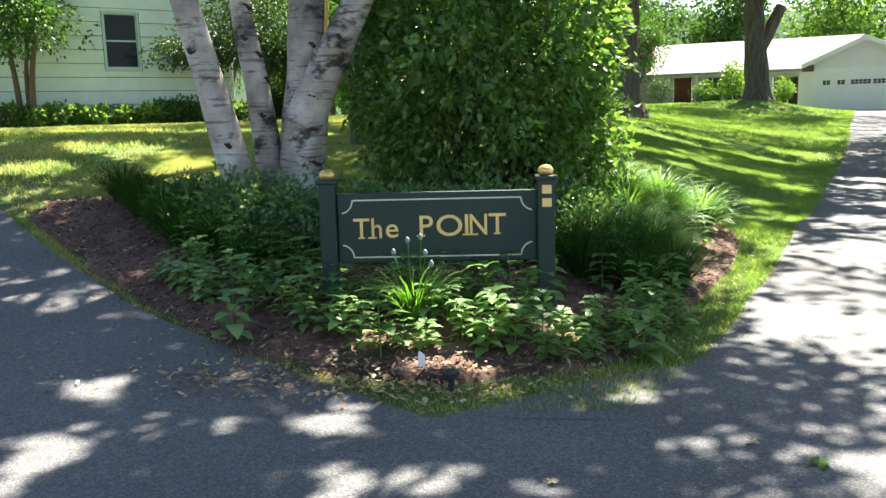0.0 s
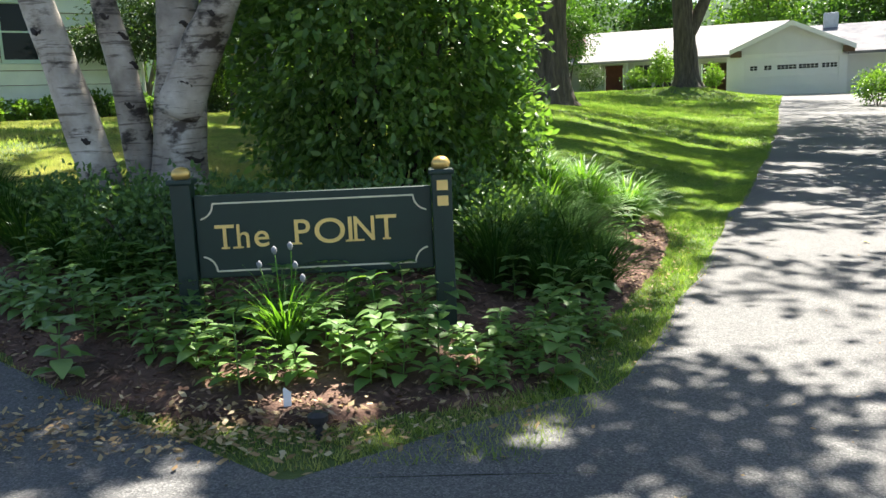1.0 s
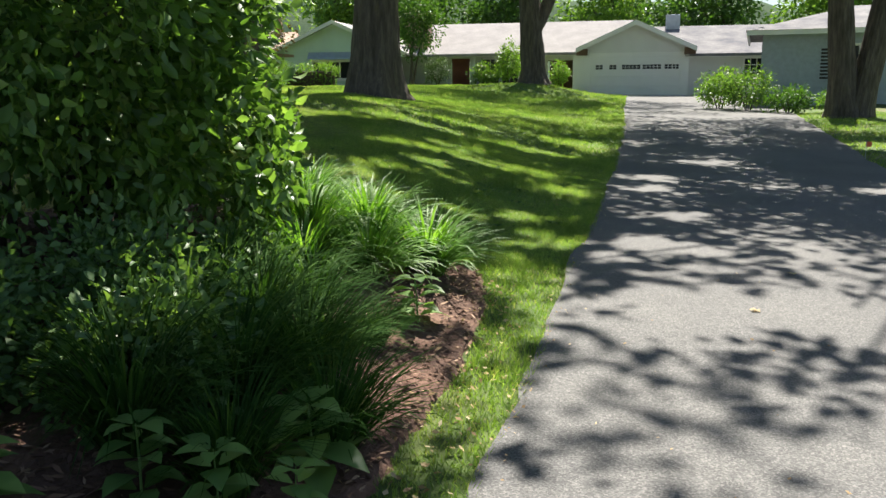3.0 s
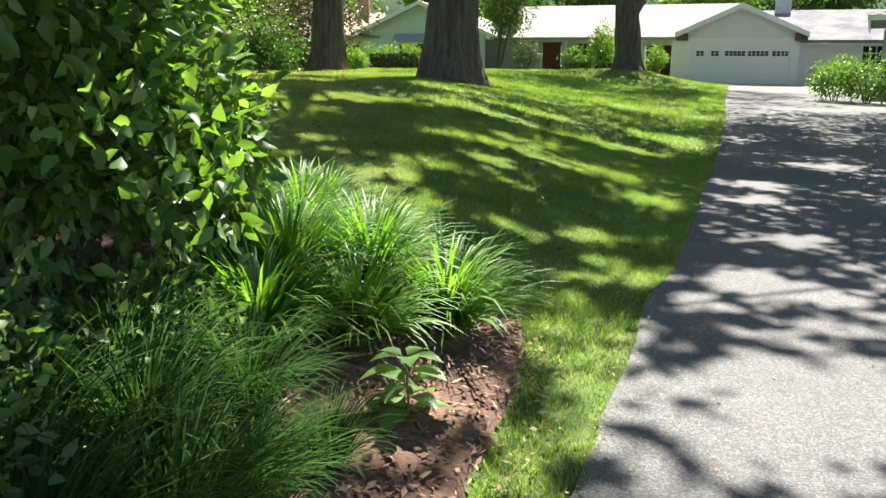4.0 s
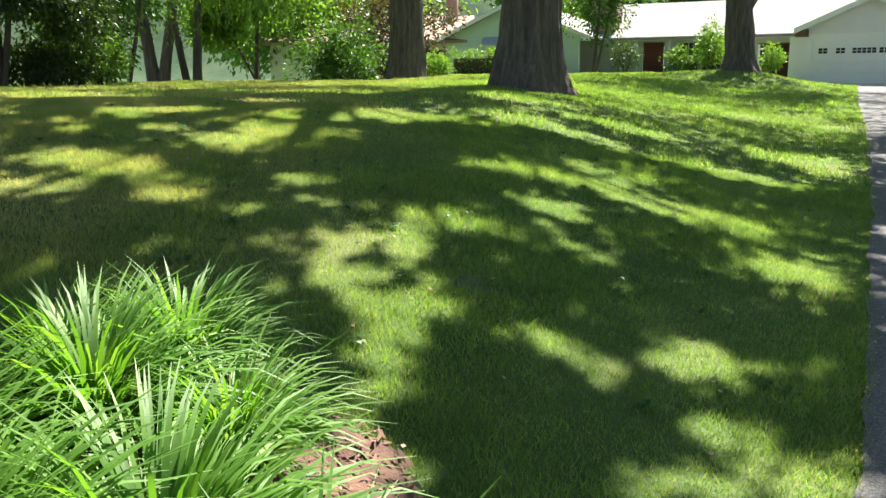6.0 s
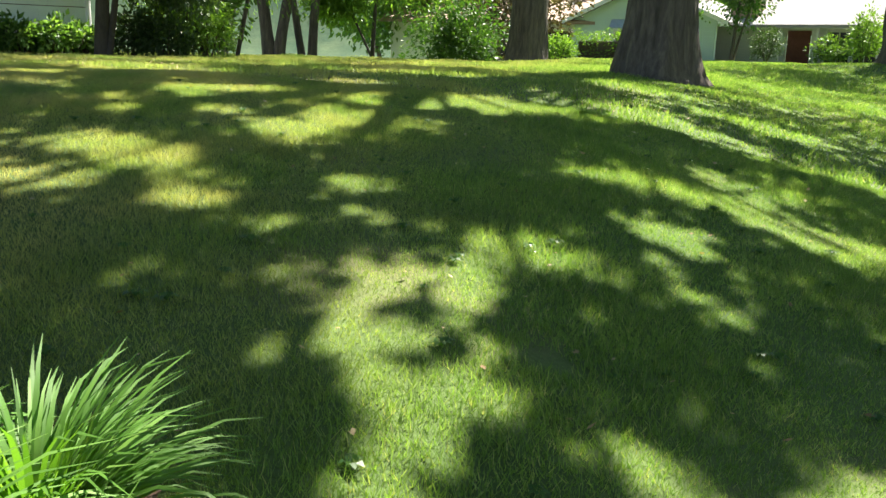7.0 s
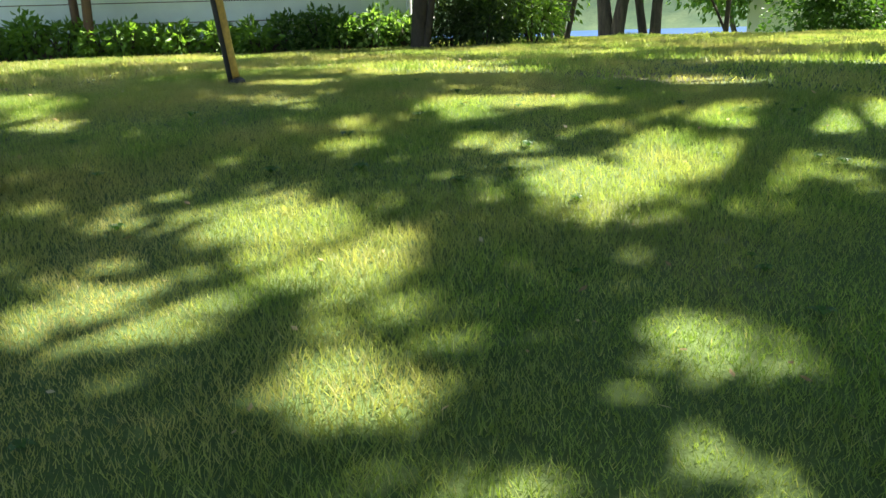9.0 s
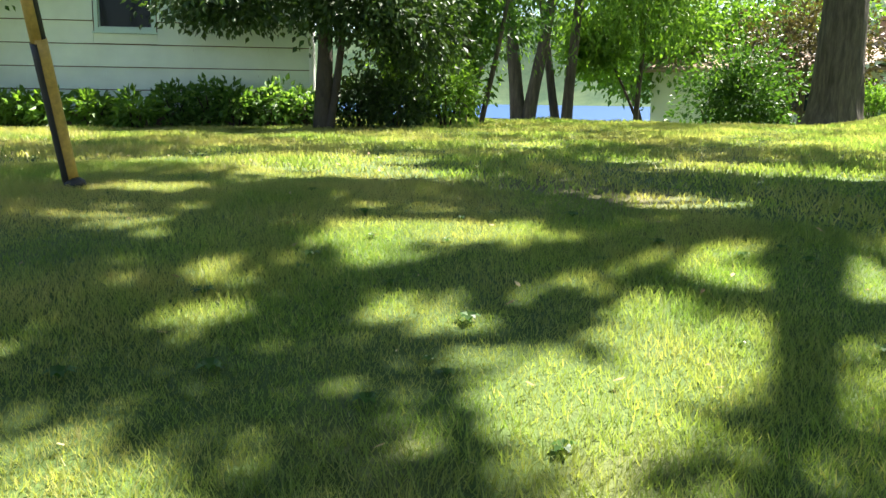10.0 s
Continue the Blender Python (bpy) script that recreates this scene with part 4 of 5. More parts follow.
def grass_clump(x, y, size, kind, label, group, mat, n=300, lean=0.75, wide=0.017):
    key = (kind, mat.name)
    z = bed_z(x, y) - 0.01
    t = thing("grass_clump", pose(x, y, z, 0, 0, (x * 97 + y * 31) % 360) @ Matrix.Scale(size, 4), label, "plant", group)
    if key not in MESHES:
        v, f = blades(n, 0.62, wide, lean, kind)
        ob = raw("foliage", v, f, mat, t, "", True)
        MESHES[key] = ob.data
    else:
        ob = new("foliage", MESHES[key])
        ob.parent = t
    return t


# ---- the planting bed ----
BED = [(0.0, 4.82), (0.6, 4.98), (1.05, 5.28), (1.42, 6.0), (1.9, 7.15), (2.42, 8.3), (2.72, 9.3), (2.8, 9.9), (2.4, 10.9), (1.6, 11.4), (0.2, 11.0), (-1.6, 9.9), (-3.4, 9.3), (-4.3, 8.7), (-4.2, 8.1), (-3.2, 7.05), (-2.2, 6.05), (-1.2, 5.2), (-0.6, 4.92)]


def inside(x, y, poly):
    c = False
    j = len(poly) - 1
    for i in range(len(poly)):
        (xi, yi), (xj, yj) = poly[i], poly[j]
        if (yi > y) != (yj > y) and x < (xj - xi) * (y - yi) / (yj - yi) + xi:
            c = not c
        j = i
    return c


def rim(x, y, poly):
    best = 9.0
    p = Vector((x, y))
    for i in range(len(poly)):
        a, b = Vector(poly[i - 1]), Vector(poly[i])
        f = max(0, min(1, (p - a).dot(b - a) / (b - a).length_squared))
        best = min(best, (p - a.lerp(b, f)).length)
    return best


def bed_z(x, y):
    z = land(x, y)
    if inside(x, y, BED):
        z += 0.03 + 0.13 * step(0, 0.9, rim(x, y, BED)) + 0.02 * noise.noise(Vector((x * 5, y * 5, 0)))
    return z


bed_verts, bed_faces = [], []
RIM, RINGS = 360, 60
bc = Vector((-0.3, 7.6))
outline = []
for k in range(RIM):
    f = k / RIM * len(BED)
    a, b = Vector(BED[int(f)]), Vector(BED[(int(f) + 1) % len(BED)])
    p = a.lerp(b, f - int(f))
    n = (p - bc).normalized()
    outline.append(p + n * (0.11 * noise.noise(Vector((p.x * 3, p.y * 3, 1))) + 0.05 * noise.noise(Vector((p.x * 11, p.y * 11, 5)))))
for j in range(RINGS + 1):
    for k in range(RIM):
        p = bc.lerp(outline[k], j / RINGS)
        z = bed_z(p.x, p.y) + 0.012 + 0.018 * noise.noise(Vector((p.x * 14, p.y * 14, 3))) if j < RINGS else land(p.x, p.y) - 0.015
        bed_verts.append((p.x, p.y, z))
for j in range(RINGS):
    for k in range(RIM):
        n = (k + 1) % RIM
        bed_faces.append((j * RIM + k, (j + 1) * RIM + k, (j + 1) * RIM + n, j * RIM + n))
tagged(raw("planting_bed", bed_verts, bed_faces, MULCH, None, "", True), "dark brown shredded bark mulch bed round the sign", "flower bed", "", "structure")


def scraps(name, n, spot, size, mat, seed, label, slim=0.35, lift=0.02):
    """Loose flat scraps (bark, dead leaves) lying about; spot(g) gives a place in plan or None."""
    q = np.random.default_rng(seed)
    verts, faces = [], []
    while n > 0:
        p = spot(q)
        if p is None:
            continue
        n -= 1
        x, y = p
        z = bed_z(x, y) + lift * q.uniform(0.6, 1.6)
        a, L = q.uniform(0, 6.28), size * q.uniform(0.5, 1.4)
        d, s = np.array([math.cos(a), math.sin(a), q.uniform(-0.5, 0.5)]) * L / 2, np.array([-math.sin(a), math.cos(a), q.uniform(-0.6, 0.6)]) * L * slim / 2
        c = np.array([x, y, z])
        b = len(verts)
        verts += [tuple(c - d), tuple(c - s + d * 0.2), tuple(c + d), tuple(c + s + d * 0.1)]
        faces.append((b, b + 1, b + 2, b + 3))
    return tagged(raw(name, verts, faces, mat), label, "litter", "", "stuff")


def in_bed(q):
    x, y = q.uniform(-4.3, 2.8), q.uniform(4.8, 11.4)
    return (x, y) if inside(x, y, BED) else None


def by_rim(q):
    k = int(q.uniform(0, RIM)) % RIM
    p = outline[k]
    n = (p - bc).normalized()
    p = p + n * q.normal(0.06, 0.12)
    return (p.x, p.y) if p.y < 9.8 else None


BARK_SCRAP = leafy("bark_scrap", (0.065, 0.034, 0.023), (0.21, 0.12, 0.08), 0.9, 0.0, (0.42, 0.28, 0.19))
DEAD_LEAF = leafy("dead_leaf", (0.2, 0.12, 0.05), (0.42, 0.3, 0.16), 0.8, 0.15, (0.55, 0.46, 0.3))
scraps("bark_mulch", 26000, in_bed, 0.05, BARK_SCRAP, 81, "shredded brown bark chips on the bed", 0.3)
scraps("leaf_litter", 1300, by_rim, 0.034, DEAD_LEAF, 82, "dry tan leaves and twigs along the bed edge", 0.5, 0.025)
scraps("leaf_litter", 800, lambda q: (q.normal(-0.5, 0.65), q.normal(4.75, 0.16)), 0.042, DEAD_LEAF, 83, "dry tan leaves gathered at the bed's tip", 0.5, 0.03)


# leafy herbs in front of the sign
def herb_mesh(seed, tall):
    g = random.Random(seed)
    bm = bmesh.new()
    levels = 5
    for k in range(levels):
        h = tall * (0.2 + 0.8 * k / (levels - 1))
        count = 3 if k < levels - 1 else 5
        for i in range(count):
            w = 2 * math.pi * i / count + k * 1.1 + g.uniform(-0.25, 0.25)
            L = (0.18 - 0.012 * k) * g.uniform(0.8, 1.2)
            W = L * 0.31
            lift = g.uniform(0.1, 0.45) + 0.18 * k / levels
            d = Vector((math.cos(w), math.sin(w), 0))
            s = Vector((-d.y, d.x, 0))
            rows = []
            for j in range(5):
                f = j / 4
                q = d * (0.02 + L * f) + Vector((0, 0, h + L * (lift * f - 0.42 * f * f)))
                wd = W * (math.sin(math.pi * min(1, f ** 0.75)) + (0.12 if j == 0 else 0.0)) + 0.001
                rows.append((bm.verts.new(q - s * wd + Vector((0, 0, wd * 0.22))), bm.verts.new(q), bm.verts.new(q + s * wd + Vector((0, 0, wd * 0.22)))))
            for a, b in zip(rows, rows[1:]):
                bm.faces.new((a[0], a[1], b[1], b[0]))
                bm.faces.new((a[1], a[2], b[2], b[1]))
    me = bpy.data.meshes.new("leaves")
    bm.to_mesh(me)
    bm.free()
    me.materials.append(LEAF_HERB)
    me.shade_smooth()
    return me


def stem_mesh(tall):
    me = bpy.data.meshes.new("stem")
    bm = tube(bmesh.new(), [(0, 0, -0.03), (0.006, 0.004, tall * 0.5), (0, 0, tall * 1.01)], [0.006, 0.005, 0.003], 6)
    bm.to_mesh(me)
    bm.free()
    me.materials.append(LEAF_HERB)
    return me


HERBS = [(herb_mesh(60 + i, 0.26 + 0.05 * i), stem_mesh(0.26 + 0.05 * i)) for i in range(4)]
g = random.Random(77)


def herb(x, y, size, k):
    t = thing("leafy_plant", pose(x, y, bed_z(x, y), g.uniform(-8, 8), g.uniform(-8, 8), g.uniform(0, 360)) @ Matrix.Scale(size, 4), "broad-leaved green perennial growing out of dark mulch", "plant", "leafy plants before the sign")
    for nm, me in zip(("foliage", "stem"), HERBS[k]):
        ob = new(nm, me)
        ob.parent = t


def herb_front(x):
    return 5.24 - 0.62 * (x + 0.4) if x < -0.4 else (5.24 - 0.04 * x if x < 0.8 else 5.21 + 1.1 * (x - 0.8))


x = -2.15
while x < 1.5:
    depth = 0.72 if x < 0.6 else 0.44
    for row in range(4):
        y = herb_front(x) + depth * row / 3 + g.uniform(-0.08, 0.08)
        xx = x + g.uniform(-0.07, 0.07)
        herb(xx, y, g.uniform(0.62, 0.9) * (0.8 + 0.04 * row) * (1.0 if x < 0.6 else 0.8), g.randrange(4))
    x += 0.13
for x, y in ((0.62, 6.45), (1.05, 6.6), (2.18, 8.62), (-0.35, 5.12), (-1.3, 5.35), (1.15, 5.33), (1.35, 6.1), (1.3, 6.5), (1.6, 6.9)):
    herb(x, y, g.uniform(0.75, 1.15), g.randrange(4))

# arching daylily clumps
for x, y, s, k in ((2.38, 9.62, 0.95, 1), (2.0, 9.85, 0.95, 2), (1.64, 10.95, 0.8, 3), (1.95, 10.5, 0.7, 1), (1.55, 10.5, 0.85, 2), (1.6, 9.65, 1.0, 3), (1.95, 9.2, 0.8, 1), (1.3, 10.0, 0.9, 2), (1.25, 10.85, 0.7, 1), (1.55, 9.0, 0.85, 3)):
    grass_clump(x, y, s, k, "bright green arching daylily clump at the bed's edge", "daylily clumps", BLADE, 480, 1.0, 0.021)
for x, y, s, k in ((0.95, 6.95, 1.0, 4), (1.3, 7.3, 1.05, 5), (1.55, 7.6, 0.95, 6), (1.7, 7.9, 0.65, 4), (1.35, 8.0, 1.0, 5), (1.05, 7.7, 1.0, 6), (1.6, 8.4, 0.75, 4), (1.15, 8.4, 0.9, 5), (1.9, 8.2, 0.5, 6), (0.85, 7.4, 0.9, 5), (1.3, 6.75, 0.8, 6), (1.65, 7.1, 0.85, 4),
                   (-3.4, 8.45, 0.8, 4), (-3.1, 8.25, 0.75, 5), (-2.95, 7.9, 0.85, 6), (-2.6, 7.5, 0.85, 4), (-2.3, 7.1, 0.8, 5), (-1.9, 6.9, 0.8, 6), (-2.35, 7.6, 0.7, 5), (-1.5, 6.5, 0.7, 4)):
    grass_clump(x, y, s, k, "fine grassy clump, its dark green deepened for the bed's shade", "grassy clumps", BLADE_SHADED, 380, 0.7, 0.010)
strappy = grass_clump(-0.2, 5.55, 0.72, 7, "small strappy clump with seed stalks before the sign", "", BLADE, 110, 0.55, 0.013)
SEED_HEAD = plain("grey_seed_head", (0.24, 0.25, 0.27), 0.8, 0, 0.3, 40)
for dx, dy, tall in ((-0.14, 0.02, 0.6), (-0.05, -0.05, 0.72), (0.03, 0.03, 0.7), (0.2, 0.0, 0.58), (-0.22, 0.05, 0.52)):
    stalk = part("stalk", tube(bmesh.new(), spread([(dx * 0.3, dy * 0.3, 0), (dx * 0.6, dy, tall * 0.6), (dx, dy, tall)], 6), [0.005, 0.0045, 0.004, 0.004, 0.0035, 0.003], 6), BLADE, strappy, "", True)
    bm = tube(bmesh.new(), [(dx, dy, tall - 0.005), (dx + 0.004, dy, tall + 0.012), (dx + 0.006, dy, tall + 0.035), (dx + 0.004, dy, tall + 0.055)], [0.006, 0.018, 0.02, 0.005], 10, 0.3, 3)
    part("seed_head", bm, SEED_HEAD, stalk, "grey spent flower head", True)

# darker undergrowth about the sign and birch
for x, y, r, h, sd in ((-1.35, 7.0, 0.55, 0.85, 1), (-1.85, 7.35, 0.5, 0.75, 2), (-0.95, 7.2, 0.45, 0.8, 3), (-0.4, 7.3, 0.5, 0.75, 4), (0.15, 7.35, 0.5, 0.8, 5), (0.75, 7.9, 0.5, 0.85, 6), (1.2, 8.85, 0.4, 0.55, 7), (-2.45, 7.85, 0.4, 0.6, 8), (0.95, 7.3, 0.4, 0.7, 9)):
    spread_shrub("undergrowth", x, y, r, h * 0.85, "low dark fine-leaved undergrowth in the shaded bed", LEAF_UNDER, sd, 3600, 0.05, "plant", 1.0, "undergrowth")

# shrubs about the houses
for nm, x, y, r, h, mat, sd, n, lf, lab in (
        ("dome_shrub", 8.69, 49.7, 0.65, 1.35, NEEDLE, 20, 1600, 0.1, "clipped dark evergreen dome beside the front door"),
        ("shrub", 11.4, 50.2, 0.85, 1.15, LEAF_LIGHT, 21, 1500, 0.12, "pale yellow-green shrub under the front windows"),
        ("shrub", 11.55, 45.1, 0.6, 1.9, LEAF_LIGHT, 22, 1600, 0.13, "bright green upright shrub beside the forked tree"),
        ("shrub", 13.9, 44.5, 0.45, 1.3, LEAF_LIGHT, 23, 900, 0.12, "thin bright shrub at the forked tree's foot"),
        ("shrub", 0.15, 43.1, 0.65, 1.15, LEAF_LIGHT, 24, 1500, 0.12, "bright yellow-green shrub beside the hedge"),
        ("shrub", 16.3, 32.7, 0.7, 1.35, LEAF_LIGHT, 25, 1500, 0.12, "bright green shrub at the corner of the blue-grey house"),
        ("shrub", 16.75, 31.5, 0.85, 1.4, LEAF_BUSH, 26, 1900, 0.11, "dark green rounded shrub beside the drive"),
        ("shrub", 17.4, 30.0, 0.75, 0.85, LEAF_TREE, 27, 1300, 0.11, "low green shrub along the blue-grey house"),
        ("shrub", 18.9, 29.3, 0.8, 0.8, LEAF_BUSH, 28, 1300, 0.11, "low dark shrub along the blue-grey house"),
        ("shrub", 21.2, 28.0, 0.8, 0.8, LEAF_BUSH, 29, 1300, 0.11, "low dark shrub along the blue-grey house"),
        ("shrub", -5.2, 37.2, 0.55, 0.75, LEAF_LIGHT, 30, 1300, 0.1, "pale rounded shrub at the lawn's crest"),
        ("shrub", -4.5, 37.3, 0.4, 0.95, NEEDLE, 31, 1200, 0.09, "dark conical shrub at the lawn's crest"),
        ("shrub", -3.9, 37.2, 0.5, 0.8, LEAF_TREE, 32, 1200, 0.1, "green shrub at the lawn's crest"),
        ("shrub", -6.15, 25.75, 0.75, 1.75, LEAF_LIGHT, 33, 2200, 0.1, "loose bright green shrub at the house corner"),
        ("shrub", -5.7, 25.9, 0.6, 1.0, LEAF_LIGHT, 34, 1400, 0.1, "yellow-green shrub at the house corner"),
        ("shrub", -6.8, 24.9, 0.6, 0.85, NEEDLE, 35, 1500, 0.1, "dark low shrub under the corner tree"),
        ("shrub", -6.2, 25.1, 0.6, 0.7, NEEDLE, 36, 1500, 0.1, "dark low shrub under the corner tree")):
    spread_shrub(nm, x, y, r, h, lab, mat, sd, n, lf)
hedge = thing("hedge", pose(1.9, 44.1, land(1.9, 44.1)), "clipped pale-topped hedge before the mint wing", "hedge")
part("stem", boxed(-1.1, -0.25, -0.1, 1.1, 0.25, 0.7, bevel=0.1), TWIG, hedge)
rows = clumps(150, 16, lambda q: ((q.uniform(-1.25, 1.25), q.uniform(-0.4, 0.4), q.uniform(0.1, 1.05)), (0, 0, 0.5)), 0.16, 40)
leaf_cloud("foliage", rows, LEAF_LIGHT, hedge, 0.1, 41)

# plants along the foot of the green house
for i in range(17):
    s = -5.6 + i * 0.53
    q = random.Random(300 + i)
    # left plants get the lighter leaf colour to stand in for sun
    dark = s > 0.4
    far = 0.0 if dark else 0.45
    x, y = -9.83 + 0.79 * s + 0.62 * far + q.uniform(-0.1, 0.1), 22.73 + 0.62 * s - 0.79 * far + q.uniform(-0.1, 0.1)
    spread_shrub("border_plant", x, y, 0.36, q.uniform(0.45, 0.7) + (0.15 if dark else 0), "dark leafy plant at the foot of the siding" if dark else "leafy plant at the siding's foot, in light green for sun on it", LEAF_BUSH if dark else LEAF_LIGHT, 320 + i, 500, 0.13, "plant", 1.0, "plants along the house wall")


def leafy_tree(name, x, y, stems, crown, mat, leaf, n, seed, label, rad=0.5, bark=None, droop=0.3, low=None):
    """A tree from stems (lists of points and radii, local) and a crown of clumps."""
    t = thing(name, pose(x, y, (low if low is not None else land(x, y)) - 0.05), label, "tree")
    for line, r0, r1 in stems:
        part("trunk", limb(line, r0, r1, 14, 14, 0.14, seed), bark or BARK, t, "", True)
    rows = np.vstack([clumps(n // (24 * len(crown)), 24, ball(*c), rad, seed + i) for i, c in enumerate(crown)])
    leaf_cloud("crown", rows, mat, t, leaf, seed, droop)
    return t


leafy_tree("corner_tree", -6.95, 24.1, [([(0, 0, 0), (0.1, 0, 1.6), (0.0, 0.1, 4.5)], 0.15, 0.08), ([(0.15, 0, 0), (0.35, 0.1, 1.5), (0.6, 0.1, 3.6)], 0.07, 0.04), ([(0, 0, 2.0), (-0.9, -0.8, 2.4), (-1.9, -1.6, 2.2)], 0.04, 0.015)],
           [(0.2, -0.1, 2.9, 1.9, 1.6, 1.1, 0.2), (-1.1, -0.9, 2.0, 1.3, 1.1, 0.35, 0.2), (0.7, -0.2, 1.9, 1.2, 0.9, 0.5, 0.2), (1.2, 0.8, 1.7, 1.0, 1.0, 1.0, 0.2)], NEEDLE, 0.11, 17000, 51, "dark evergreen with drooping boughs at the house corner", 0.32, TWIG, 0.7)
leafy_tree("small_tree", -11.64, 20.8, [([(-0.15, 0, 0), (-0.25, 0, 1.3), (-0.5, 0.1, 3.0)], 0.09, 0.04), ([(0.15, 0, 0), (0.2, 0, 1.4), (0.5, 0.1, 3.0)], 0.10, 0.04), ([(0.0, 0.1, 0), (0.0, 0.1, 1.5), (0.1, 0.4, 3.2)], 0.07, 0.03)],
           [(-0.2, 0, 3.1, 1.9, 1.6, 1.3, 0.3)], LEAF_TREE, 0.13, 5200, 52, "small multi-stemmed tree with reddish trunks by the house", 0.4, BROWN_WOOD)
leafy_tree("small_tree", 7.0, 47.9, [([(0, 0, 0), (0.1, 0, 1.5), (0.2, 0, 3.5)], 0.09, 0.04), ([(0.1, 0, 0), (0.4, 0, 1.5), (0.8, 0, 3.0)], 0.06, 0.03)],
           [(0.2, 0, 3.2, 1.5, 1.3, 1.8, 0.3)], LEAF_TREE, 0.16, 4200, 53, "small leafy tree before the chimney", 0.4)
leafy_tree("small_tree", -6.3, 27.6, [([(0, 0, -0.5), (0.1, 0, 1.5), (0.2, 0, 3.5)], 0.1, 0.05), ([(0.3, 0, -0.5), (0.7, 0, 1.2), (1.0, 0, 2.6)], 0.06, 0.03)],
           [(0.2, 0, 2.9, 1.5, 1.3, 1.9, 0.3), (-0.6, 0, 1.4, 1.2, 1.0, 1.2, 0.3)], LEAF_TREE, 0.14, 7000, 56, "dense leafy small tree behind the corner shrubs", 0.4)
# shrubby trees before the brown-roofed house
leafy_tree("large_shrub", -3.3, 40.2, [([(0.15 * k - 0.4, 0, -0.3), (0.25 * k - 0.6, 0, 1.2), (0.5 * k - 1.2, 0.1, 2.6)], 0.045, 0.02) for k in range(6)],
           [(0.1, 0, 2.9, 1.9, 1.3, 1.9, 0.25)], LEAF_TREE, 0.16, 5200, 54, "large open shrub with many thin stems", 0.45, TWIG)
leafy_tree("copper_tree", -2.3, 46.0, [([(0, 0, -1), (0.1, 0, 2.5), (0.2, 0, 5)], 0.14, 0.06)],
           [(0.3, 0, 5.4, 2.6, 2.2, 2.0, 0.3)], leafy("copper_leaf", (0.06, 0.045, 0.03), (0.10, 0.085, 0.04), 0.5, 0.25), 0.18, 4800, 55, "copper-leaved tree behind the trunk", 0.5)


def willow(x, y, stems, seed, label):
    t = leafy_tree("willow_tree", x, y, stems, [(0, 0, 6.8, 3.6, 3.2, 1.8, 0.3)], LEAF_TREE, 0.24, 9000, seed, label, 0.6)
    q = np.random.default_rng(seed)
    rows = []
    for _ in range(260):
        a, r = q.uniform(0, 6.28), q.uniform(1.2, 4.2)
        x0, y0, z0 = r * math.cos(a), r * math.sin(a), q.uniform(3.0, 6.0)
        L = q.uniform(0.4, 1.0) * max(0.5, z0 - q.uniform(1.2, 3.2))
        k = int(L / 0.09)
        for i in range(k):
            f = i / k
            rows.append((x0 + 0.25 * math.cos(a) * f + q.normal(0, 0.06), y0 + 0.25 * math.sin(a) * f + q.normal(0, 0.06), z0 - L * f, q.normal(), q.normal(), -1.2))
    leaf_cloud("hanging_foliage", rows, LEAF_LIGHT, t, 0.17, seed + 1, 0.9, 3.0)
    return t


willow(-8.3, 34.9, [([(0.1, 0, -0.5), (-0.05, 0, 1.0), (-0.3, 0, 3), (-1.0, 0, 6.5)], 0.24, 0.12), ([(0.2, 0, -0.5), (0.4, 0, 0.9), (0.75, 0, 2.6), (1.3, 0, 6)], 0.22, 0.11)], 61, "willow with twin dark trunks and hanging leaves above the lake")
willow(-7.4, 35.9, [([(0.1, 0, -0.5), (0.2, 0, 1.4), (0.45, 0, 4.5)], 0.2, 0.1), ([(0.0, 0, -0.5), (-0.3, 0, 1.4), (-0.7, 0, 4)], 0.16, 0.08)], 63, "smaller willow with forked trunk above the lake")

# a light-leaved tree between the willows and the large shrub
leafy_tree("shore_tree", -6.0, 38.3, [([(0, 0, 0), (0.1, 0, 2.4), (0.3, 0, 5)], 0.1, 0.04), ([(0.05, 0, 1.5), (-0.6, 0, 2.8), (-1.3, 0, 3.8)], 0.05, 0.02)],
           [(0.1, 0, 5.0, 2.2, 1.6, 1.7, 0.2), (-1.3, 0, 3.6, 1.0, 0.9, 0.9, 0.2)], LEAF_LIGHT, 0.2, 6000, 64, "light green leafy tree at the lake shore", 0.45, TWIG, 0.4, 0.0)

